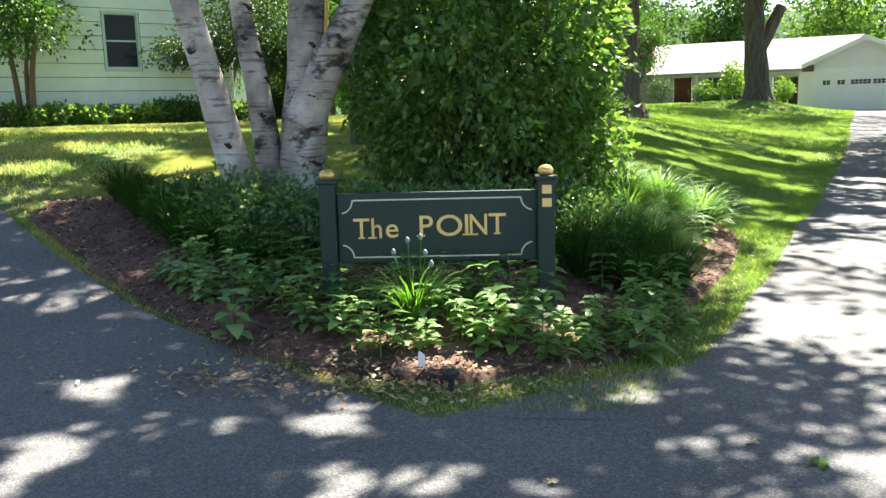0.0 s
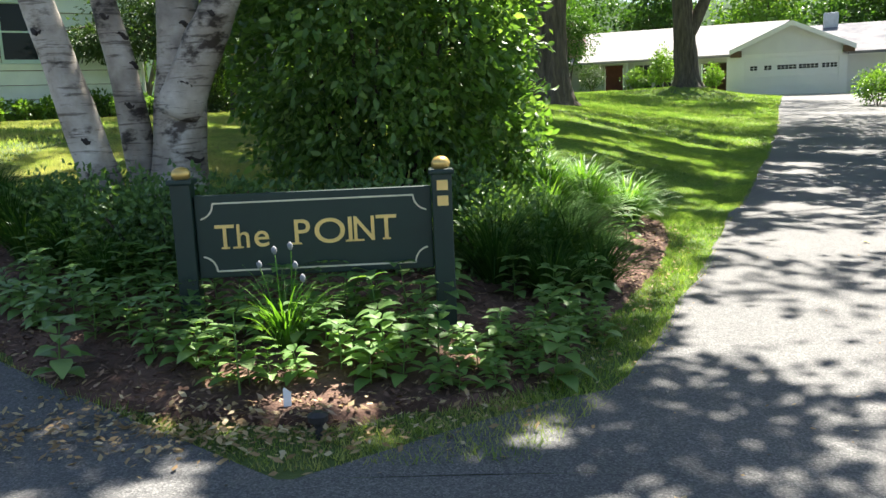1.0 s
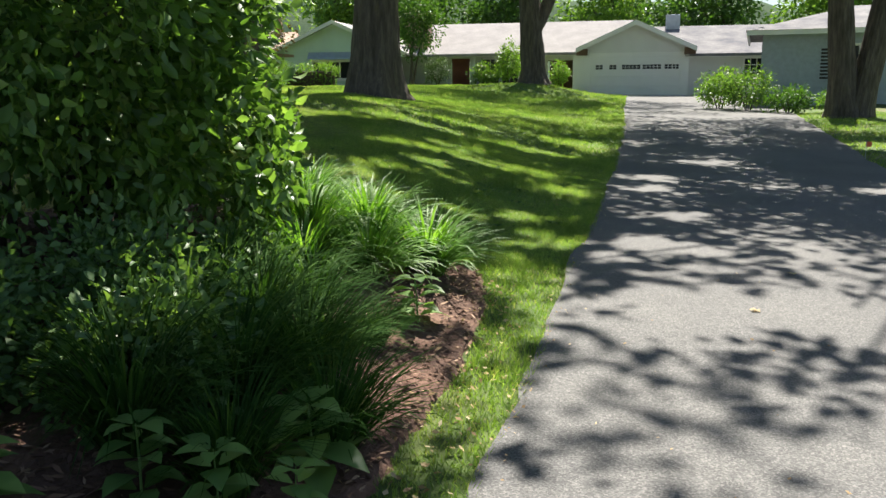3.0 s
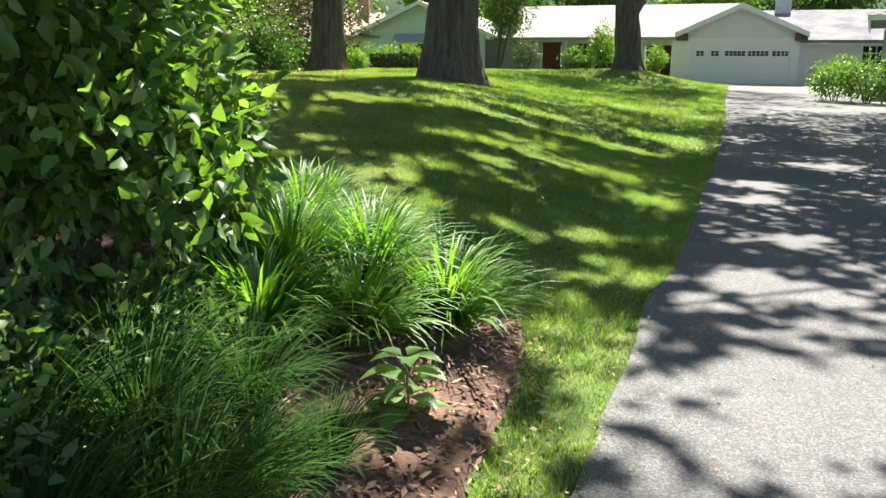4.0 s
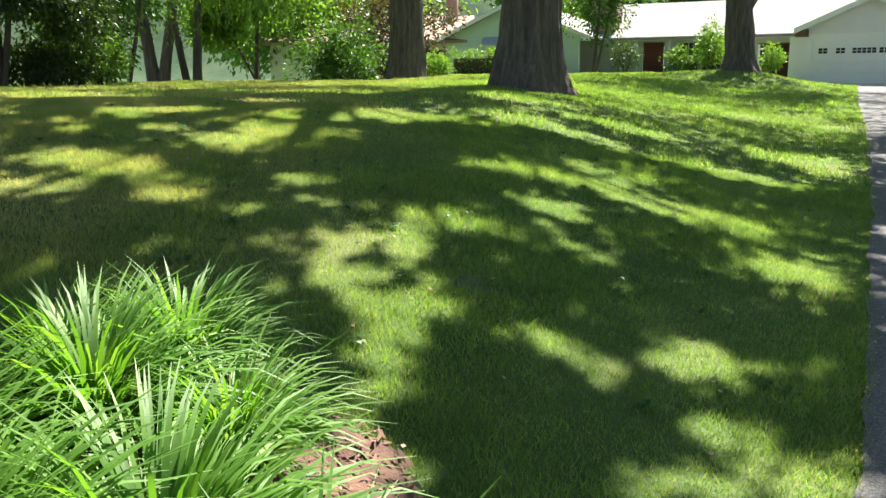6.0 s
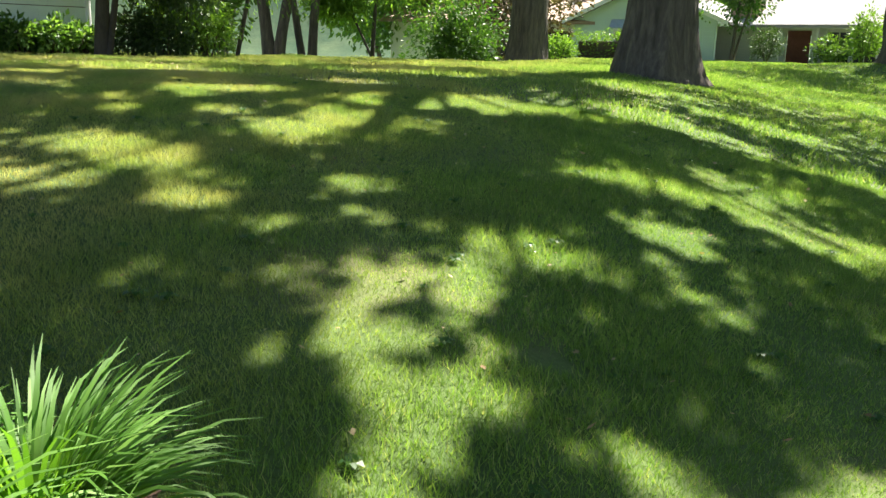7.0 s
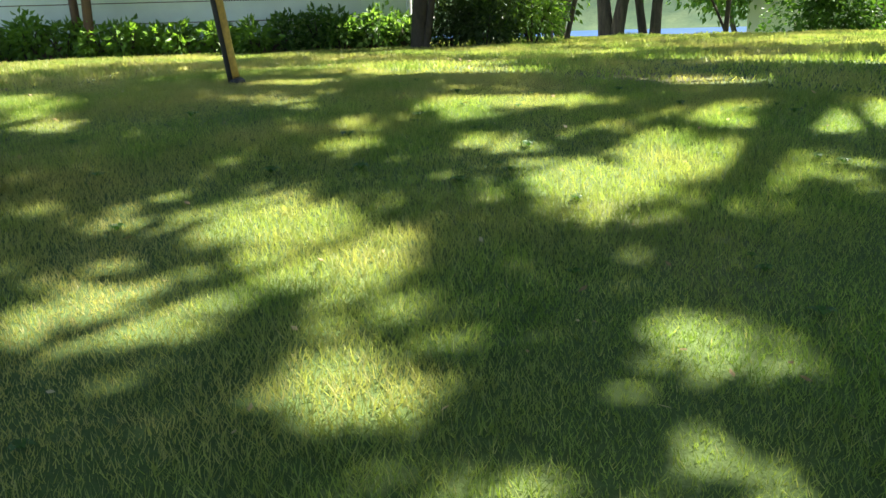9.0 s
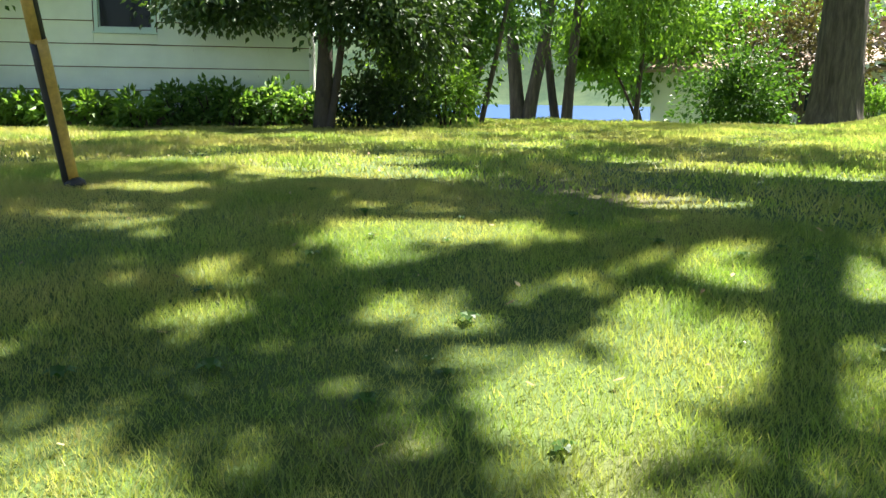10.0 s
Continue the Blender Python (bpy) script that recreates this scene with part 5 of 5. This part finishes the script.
# trees beyond
for i, (x, y, h, r, mat) in enumerate(((17, 66, 7.5, 4.2, LEAF_TREE), (24, 65, 8, 4.5, LEAF_LIGHT), (30, 60, 8, 4.5, LEAF_TREE), (36, 54, 8, 4.5, LEAF_LIGHT), (40, 44, 8, 5, LEAF_TREE), (37, 33, 7.5, 4.5, LEAF_LIGHT), (10.5, 70, 7.0, 3.6, LEAF_TREE),
                                      (-4.0, 58, 10.6, 5.2, LEAF_LIGHT), (-9.5, 54, 10.6, 5.0, LEAF_LIGHT), (-15.5, 46, 11.0, 3.6, LEAF_TREE), (-17, 36, 8.0, 3.8, LEAF_LIGHT), (31, 24, 7, 4.5, LEAF_TREE), (4, 66, 7, 3.4, LEAF_LIGHT))):
    q = random.Random(400 + i)
    leafy_tree("distant_tree", x, y, [([(0, 0, -0.5), (0.2, 0, h * 0.5), (0.5 * q.uniform(-1, 1), 0, h)], 0.3, 0.1), ([(0, 0, h * 0.3), (1, 0, h * 0.6), (2, 0, h * 0.95)], 0.18, 0.06), ([(0, 0, h * 0.3), (-0.9, 0, h * 0.6), (-1.9, 0, h * 0.9)], 0.18, 0.06)],
               [(0, 0, h, r, r, r * 0.75, 0.2), (q.uniform(-2, 2), 0, h * (0.62 if x > 0 else 0.85), r * 0.85, r * 0.7, r * 0.4, 0.3)], mat, 0.34, 7000, 420 + i, "leafy tree standing behind the houses" if x > 0 else "leafy tree standing by the lake shore", 0.8)


# ---- turf ----
turf_mat, tt, tb = material("turf", 0.5)
w = coords(tt)
gi = tt.nodes.new("ShaderNodeNewGeometry")
green = ramp(tt, gi.outputs["Random Per Island"], [(0.0, (0.115, 0.20, 0.037)), (0.6, (0.20, 0.31, 0.064)), (0.9, (0.32, 0.40, 0.11)), (1.0, (0.55, 0.47, 0.24))])
green = mix(tt, "MULTIPLY", 1.0, green, ramp(tt, noisy(tt, w, 1.7, 5, 0.65), [(0.36, (0.66, 0.74, 0.7)), (0.64, (1.18, 1.12, 1.05))]))
split = tt.nodes.new("ShaderNodeSeparateXYZ")
tt.links.new(gi.outputs["Position"], split.inputs[0])
parched = tt.nodes.new("ShaderNodeMapRange")          # the lawn is drier away from the drive
for k, v in ((1, 2.4), (2, 0.0), (3, 0.08), (4, 0.9)):
    parched.inputs[k].default_value = v
tt.links.new(split.outputs[0], parched.inputs[0])
patchy = mix(tt, "MULTIPLY", 1.0, ramp(tt, noisy(tt, w, 0.9, 6, 0.68), [(0.40, (0.14, 0.14, 0.14)), (0.62, (0.85, 0.85, 0.85))]), parched.outputs[0])
dry = mix(tt, "MIX", patchy, green, (0.54, 0.42, 0.21))
tt.links.new(dry, tb.inputs["Base Color"])
ttr = tt.nodes.new("ShaderNodeBsdfTranslucent")
tt.links.new(mix(tt, "MULTIPLY", 1.0, dry, (1.28, 1.5, 0.65)), ttr.inputs[0])
tmx = tt.nodes.new("ShaderNodeMixShader")
tmx.inputs[0].default_value = 0.5
tt.links.new(tb.outputs[0], tmx.inputs[1])
tt.links.new(ttr.outputs[0], tmx.inputs[2])
tt.links.new(tmx.outputs[0], tt.nodes["Material Output"].inputs[0])
DL = np.array([drive_left(y) for y in GY])
DR = np.array([min(drive_right(y), 60) for y in GY])
LB = np.array([left_bed(y) for y in GY])


def turf(name, x0, x1, y0, y1, n, tall, wide, seed, where, label):
    q = np.random.default_rng(seed)
    x, y = q.uniform(x0, x1, n), q.uniform(y0, y1, n)
    keep = where(x, y)
    thin = np.array([noise.noise(Vector((a * 0.8, b * 0.8, 4))) for a, b in zip(x, y)])
    keep &= (q.uniform(-0.15, 1, n) > 0.4 * thin) & (np.hypot(x - 2.6, (y - 12.56) * 1.3) > 0.13 * q.uniform(0.6, 1.3, n))
    x, y = x[keep], y[keep]
    n = len(x)
    z = land_many(x, y)
    a = q.uniform(0, 2 * math.pi, n)
    h = tall * q.uniform(0.5, 1.3, n) * (1 + 0.35 * np.sin(x * 3.1 + 1.3 * np.sin(y * 2.3)))
    lean = h * q.uniform(0.15, 1.1, n)
    b = q.uniform(0, 2 * math.pi, n)
    v = np.empty((n, 3, 3))
    v[:, 0] = np.stack([x - np.cos(a) * wide, y - np.sin(a) * wide, z - 0.004], 1)
    v[:, 1] = np.stack([x + np.cos(a) * wide, y + np.sin(a) * wide, z - 0.004], 1)
    v[:, 2] = np.stack([x + np.cos(b) * lean, y + np.sin(b) * lean, z + h], 1)
    me = bpy.data.meshes.new(name)
    me.from_pydata(v.reshape(-1, 3).tolist(), [], np.arange(3 * n).reshape(-1, 3).tolist())
    me.update()
    return tagged(mesh_part(name, me, turf_mat), label, "grass", "", "stuff")


def on_lawn(x, y):
    ok = x < np.interp(y, GY, DL) + 0.03
    bed = np.array([inside(a, b, BED) if 4.5 < b < 11.6 and -4.6 < a < 3.1 else False for a, b in zip(x, y)])
    return ok & ~bed & (x > np.interp(y, GY, LB) - 0.02) & (y > 4.35)


turf("near_turf", -4.5, 7.2, 10.2, 18, 950000, 0.034, 0.002, 71, on_lawn, "short green lawn grass with dry straw-coloured patches")
turf("far_turf", -9.5, 12.0, 18, 30, 260000, 0.045, 0.0068, 72, on_lawn, "short green lawn grass under the shade trees")
turf("edge_turf", -4.5, 4.6, 4.4, 10.4, 240000, 0.044, 0.0034, 73, on_lawn, "thin grass along the bed and drive edge")
turf("side_turf", -12.5, -4.5, 8.5, 23, 110000, 0.055, 0.008, 75, on_lawn, "short lawn grass before the green house")
turf("back_turf", -6, 17, 30, 46, 120000, 0.06, 0.014, 76, on_lawn, "lawn grass before the houses")
turf("verge_turf", 8.5, 20, 12, 30, 70000, 0.055, 0.009, 74, lambda x, y: x > np.interp(y, GY, DR), "lawn grass beyond the drive")


# ---- the sign ----
SIGN = frame_of(-0.04, 5.98, 0.998, 0.05)
sign = thing("name_sign", SIGN, "dark green wooden sign with gilt lettering and ball-topped posts", "sign")
for u in (-0.76, 0.66):
    base = land(u, 6.0)
    near = u > 0
    post = part("post", boxed(u - 0.055, -0.055 - (0.03 if near else 0), 0.05, u + 0.055, 0.055 - (0.03 if near else 0), 1.105, bevel=0.008), SIGN_GREEN, sign)
    part("cap", boxed(u - 0.07, -0.07 - (0.03 if near else 0), 1.095, u + 0.07, 0.07 - (0.03 if near else 0), 1.125, bevel=0.01), SIGN_GREEN, post)
    bm = bmesh.new()
    bmesh.ops.create_uvsphere(bm, u_segments=24, v_segments=14, radius=0.052, matrix=pose(u, -0.03 if near else 0, 1.152) @ Matrix.Diagonal((1, 1, 0.78, 1)))
    part("ball", bm, GOLD, post, "gilt ball finial", True)
part("panel", boxed(-0.70, -0.02, 0.57, 0.60, 0.03, 1.03, bevel=0.006), SIGN_GREEN, sign)
# border line with notched corners, and the raised lettering
FRONT = -0.026


def line(bm, pts, wide=0.0045):
    for (a, b), (c, d) in zip(pts, pts[1:]):
        n = Vector((-(d - b), c - a)).normalized() * wide
        v = [bm.verts.new((p[0] + s * n.x, FRONT, p[1] + s * n.y)) for p, s in (((a, b), -1), ((c, d), -1), ((c, d), 1), ((a, b), 1))]
        w = [bm.verts.new((q.co.x, FRONT + 0.006, q.co.z)) for q in v]
        bm.faces.new(v)
        for k in range(4):
            bm.faces.new((v[k], w[k], w[(k + 1) % 4], v[(k + 1) % 4]))


def notch(cx, cz, r, a0, a1):
    return [(cx + r * math.cos(radians(a0 + (a1 - a0) * k / 10)), cz + r * math.sin(radians(a0 + (a1 - a0) * k / 10))) for k in range(11)]


for name, pts in (("border_line", [(-0.60, 0.985), (0.50, 0.985)]), ("border_line", [(-0.60, 0.608), (0.50, 0.608)]),
                  ("corner_line", notch(-0.685, 0.985, 0.085, 0, -80)), ("corner_line", notch(0.585, 0.985, 0.085, 180, 260)),
                  ("corner_line", notch(-0.685, 0.608, 0.085, 0, 80)), ("corner_line", notch(0.585, 0.608, 0.085, 180, 100))):
    bm = bmesh.new()
    line(bm, pts)
    bmesh.ops.recalc_face_normals(bm, faces=bm.faces)
    part(name, bm, CREAM, sign)


def letter(txt, u, z, size, stretch=1.0):
    c = bpy.data.curves.new("letter", "FONT")
    c.body, c.size, c.extrude, c.bevel_depth, c.offset, c.align_x = txt, size * 1.12, 0.004, 0.001, 0.0, "CENTER"
    ob = new("letter", c)
    me = bpy.data.meshes.new_from_object(ob.evaluated_get(bpy.context.evaluated_depsgraph_get()))
    bpy.data.objects.remove(ob)
    me.transform(pose(u, -0.024, z, 90) @ Matrix.Diagonal((stretch, 1, 1, 1)))
    return mesh_part("letter", me, GOLD_PAINT, sign)


for ch, u, z, size, st in (("T", -0.545, 0.735, 0.17, 0.95), ("h", -0.445, 0.735, 0.17, 0.9), ("e", -0.345, 0.738, 0.165, 1.05),
                           ("P", -0.125, 0.742, 0.175, 1.0), ("O", 0.032, 0.742, 0.175, 1.15), ("I", 0.145, 0.745, 0.175, 1.0), ("N", 0.222, 0.745, 0.175, 0.9), ("T", 0.345, 0.748, 0.175, 1.0)):
    letter(ch, u, z, size, st)
    if ch in "TIhPN":
        w = 0.028 if ch != "T" else 0.022
        part("serif", boxed(u - w - (0.03 if ch in "hPN" else 0), -0.029, z - 0.003, u + w - (0.03 if ch in "hPN" else 0), -0.0215, z + 0.007), GOLD_PAINT, sign)
for z in (0.925, 1.01):
    part("number_bar", boxed(0.632, -0.094, z, 0.692, -0.0865, z + 0.055), GOLD_PAINT, sign, "gilt bar")


# ---- utility pole and its stay ----
POLE_WOOD = rough_surface("weathered_pole", [(0.3, (0.1, 0.085, 0.07)), (0.7, (0.2, 0.17, 0.14))], 3, 30, 0.9, 0.01, (3, 3, 0.15))
GREY_PVC = plain("grey_conduit", (0.42, 0.45, 0.48), 0.45)
BLACK_RUBBER = plain("black_sleeve", (0.03, 0.028, 0.03), 0.6, 0, 0.3)
YELLOW = rough_surface("faded_yellow_plastic", [(0.3, (0.55, 0.33, 0.07)), (0.7, (0.72, 0.48, 0.14))], 2.5, 30, 0.5, 0.002)
px0, py0 = -2.02, 13.86
pole = thing("utility_pole", pose(px0, py0, land(px0, py0)), "wooden utility pole with grey conduit in a black sleeve", "utility pole")
part("shaft", tube(bmesh.new(), spread([(0, 0, -0.3), (0, 0, 5), (0, 0, 10.5)], 12), [0.17 - 0.005 * i for i in range(12)], 24, 0.03), POLE_WOOD, pole, "", True)
part("conduit", tube(bmesh.new(), [(0.2, 0.02, 0.3), (0.19, 0.02, 3.0), (0.18, 0.02, 5.5)], [0.052, 0.052, 0.052], 20), GREY_PVC, pole, "grey plastic conduit", True)
part("sleeve", tube(bmesh.new(), [(0.2, 0.02, -0.1), (0.2, 0.02, 0.38)], [0.066, 0.064], 20), BLACK_RUBBER, pole, "scuffed black sleeve", True)
for z in (1.2, 3.2):
    part("strap", tube(bmesh.new(), [(0.07, 0.0, z), (0.07, 0.0, z + 0.03)], [0.19, 0.19], 20), GREY_PVC, pole)

gx, gy = -3.22, 16.62
gz = land(gx, gy)
stay = thing("stay_wire", pose(gx, gy, gz), "leaning stay wire in yellow and black plastic guards", "stay wire")
foot = Vector((0, 0, 0.02))
way = (Vector((px0 + 0.05, py0 + 0.05, land(px0, py0) + 9.5)) - Vector((gx, gy, gz))).normalized()
part("wire", tube(bmesh.new(), [foot - way * 0.25, foot + way * 9.5], [0.008, 0.008], 8), GREY_PVC, stay)


def half_shell(start, end, turn, r):
    """A half-round guard about the wire."""
    bm = bmesh.new()
    a = way.cross(Vector((0, 0, 1))).normalized()
    b = way.cross(a)
    rings = []
    for i in range(9):
        c = foot + way * (start + (end - start) * i / 8)
        out, inn = [], []
        for k in range(9):
            w = turn + math.pi * 1.06 * k / 8
            d = a * math.cos(w) + b * math.sin(w)
            out.append(bm.verts.new(c + d * r))
            inn.append(bm.verts.new(c + d * (r - 0.006)))
        rings.append(out + inn[::-1])
    for r0, r1 in zip(rings, rings[1:]):
        n = len(r0)
        for k in range(n):
            bm.faces.new((r0[k], r0[(k + 1) % n], r1[(k + 1) % n], r1[k]))
    bm.faces.new(rings[0][::-1])
    bm.faces.new(rings[-1])
    bmesh.ops.recalc_face_normals(bm, faces=bm.faces)
    return bm


part("guard", half_shell(0.02, 0.86, 1.62, 0.046), YELLOW, stay, "faded yellow plastic guard", True)
part("guard", half_shell(0.0, 0.84, 1.62 + math.pi, 0.048), BLACK_RUBBER, stay, "black plastic guard", True)
part("guard", half_shell(0.8, 3.2, -0.82, 0.043), YELLOW, stay, "faded yellow plastic guard", True)
part("guard", half_shell(0.82, 3.2, -0.82 + math.pi, 0.042), BLACK_RUBBER, stay, "black plastic guard", True)
bm = bmesh.new()
bmesh.ops.create_icosphere(bm, subdivisions=2, radius=0.06, matrix=pose(0.03, 0, 0.02) @ Matrix.Diagonal((1.2, 1, 0.7, 1)))
part("anchor", bm, BLACK_RUBBER, stay)

# ---- small things ----
FLAG = plain("orange_flag", (0.7, 0.12, 0.05), 0.6)
fx, fy = 11.15, 17.3
flag = thing("marker_flag", pose(fx, fy, land(fx, fy)), "small orange marker flag on a wire in the grass", "flag")
part("wire", tube(bmesh.new(), [(0, 0, -0.05), (0, 0, 0.32)], [0.004, 0.004], 6), GREY_PVC, flag)
part("pennant", boxed(0, -0.002, 0.22, 0.1, 0.002, 0.31), FLAG, flag)
tag = thing("plant_tag", pose(-0.1, 4.98, bed_z(-0.1, 4.98), -12, 0, 10), "white plastic plant tag stuck in the mulch", "plant tag")
part("blade", prism([(-0.018, 0.0), (0.018, 0.0), (0.018, 0.075), (-0.012, 0.10), (-0.018, 0.09)], -0.001, 0.001), WHITE, tag)
plug = thing("light_stake", pose(0.08, 4.72, land(0.08, 4.72) + 0.0), "small black garden light stake at the bed's edge", "garden light")
part("stake", tube(bmesh.new(), [(0, 0, -0.05), (0, 0, 0.06), (0, 0, 0.085)], [0.014, 0.018, 0.03], 12), BLACK_RUBBER, plug)
part("head", tube(bmesh.new(), [(0, 0, 0.085), (0, 0, 0.11), (0, 0, 0.125)], [0.042, 0.045, 0.02], 16), BLACK_RUBBER, plug)


def fallen_leaf(x, y, size, turn, mat, label):
    """A lobed leaf lying on the asphalt."""
    bm = bmesh.new()
    c = bm.verts.new((0, 0, 0.012))
    ring = []
    for k in range(20):
        w = 2 * math.pi * k / 20
        r = size * (1.0 if k % 4 == 0 else 0.62 if k % 4 == 2 else 0.75) * (0.6 if k in (9, 10, 11) else 1)
        ring.append(bm.verts.new((r * math.cos(w), r * math.sin(w), 0.006 + 0.3 * size * (0.5 + 0.5 * math.sin(w * 3)))))
    for k in range(20):
        bm.faces.new((c, ring[k], ring[(k + 1) % 20]))
    t = thing("fallen_leaf", pose(x, y, land(x, y) + 0.021, 0, 0, turn), label, "leaf")
    part("leaf_blade", bm, mat, t)
    part("leaf_stalk", tube(bmesh.new(), [(0, 0, 0.012), (-size * 1.5, 0.02, 0.008)], [0.0018, 0.001], 5), mat, t)


for x, y, s, a, m, l in ((1.63, 3.84, 0.06, 40, LEAF_TREE, "green lobed leaf lying on the asphalt"), (1.42, 4.05, 0.035, 120, DEAD_LEAF, "pale dry leaf lying on the asphalt"), (-2.35, 4.55, 0.06, 200, LEAF_TREE, "green leaf lying on the asphalt"),
                         (0.55, 3.6, 0.03, 10, DEAD_LEAF, "pale dry leaf lying on the asphalt"), (4.4, 8.9, 0.04, 70, DEAD_LEAF, "pale dry leaf lying on the asphalt"), (5.2, 9.8, 0.04, 300, DEAD_LEAF, "pale dry leaf lying on the asphalt")):
    fallen_leaf(x, y, s, a, m, l)


# broad weeds and dead leaves in the lawn
def weed_mesh(seed):
    q = random.Random(seed)
    bm = bmesh.new()
    for k in range(8):
        w = k * 0.8 + q.uniform(-0.2, 0.2)
        L = q.uniform(0.05, 0.09)
        d, s = Vector((math.cos(w), math.sin(w), 0)), Vector((-math.sin(w), math.cos(w), 0))
        a = bm.verts.new((0, 0, 0.01))
        b = bm.verts.new(d * L * 0.55 + s * L * 0.24 + Vector((0, 0, 0.05)))
        c = bm.verts.new(d * L + Vector((0, 0, 0.035)))
        e = bm.verts.new(d * L * 0.55 - s * L * 0.24 + Vector((0, 0, 0.05)))
        bm.faces.new((a, b, c, e))
    me = bpy.data.meshes.new("rosette")
    bm.to_mesh(me)
    bm.free()
    me.materials.append(LEAF_TREE)
    return me


WEEDS = [weed_mesh(i) for i in range(3)]
q = random.Random(91)
for k in range(120):
    x, y = q.uniform(-2.5, 4.2), q.uniform(11.2, 17.5)
    if x < drive_left(y) - 0.3:
        t = thing("weed", pose(x, y, land(x, y), 0, 0, q.uniform(0, 360)) @ Matrix.Scale(q.uniform(0.35, 0.75), 4), "small broad-leaved weed among the lawn grass", "plant", "lawn weeds")
        ob = new("rosette", WEEDS[k % 3])
        ob.parent = t


def over_lawn(g2):
    x, y = g2.uniform(-5, 4.5), g2.uniform(10.5, 20)
    return (x, y) if x < drive_left(y) - 0.2 else None


scraps("lawn_litter", 500, over_lawn, 0.035, DEAD_LEAF, 92, "scattered dry leaves on the lawn", 0.5, 0.03)
scraps("drive_litter", 420, lambda g2: (g2.uniform(-4, 6), g2.uniform(1.5, 10)), 0.022, DEAD_LEAF, 93, "small dry scraps on the asphalt", 0.5, 0.028)


def by_drive(g2):
    y = g2.uniform(5.2, 30)
    return drive_left(y) + g2.normal(0.02, 0.05), y


scraps("edge_litter", 900, by_drive, 0.02, DEAD_LEAF, 94, "dry leaves and grit along the drive's edge", 0.5, 0.028)
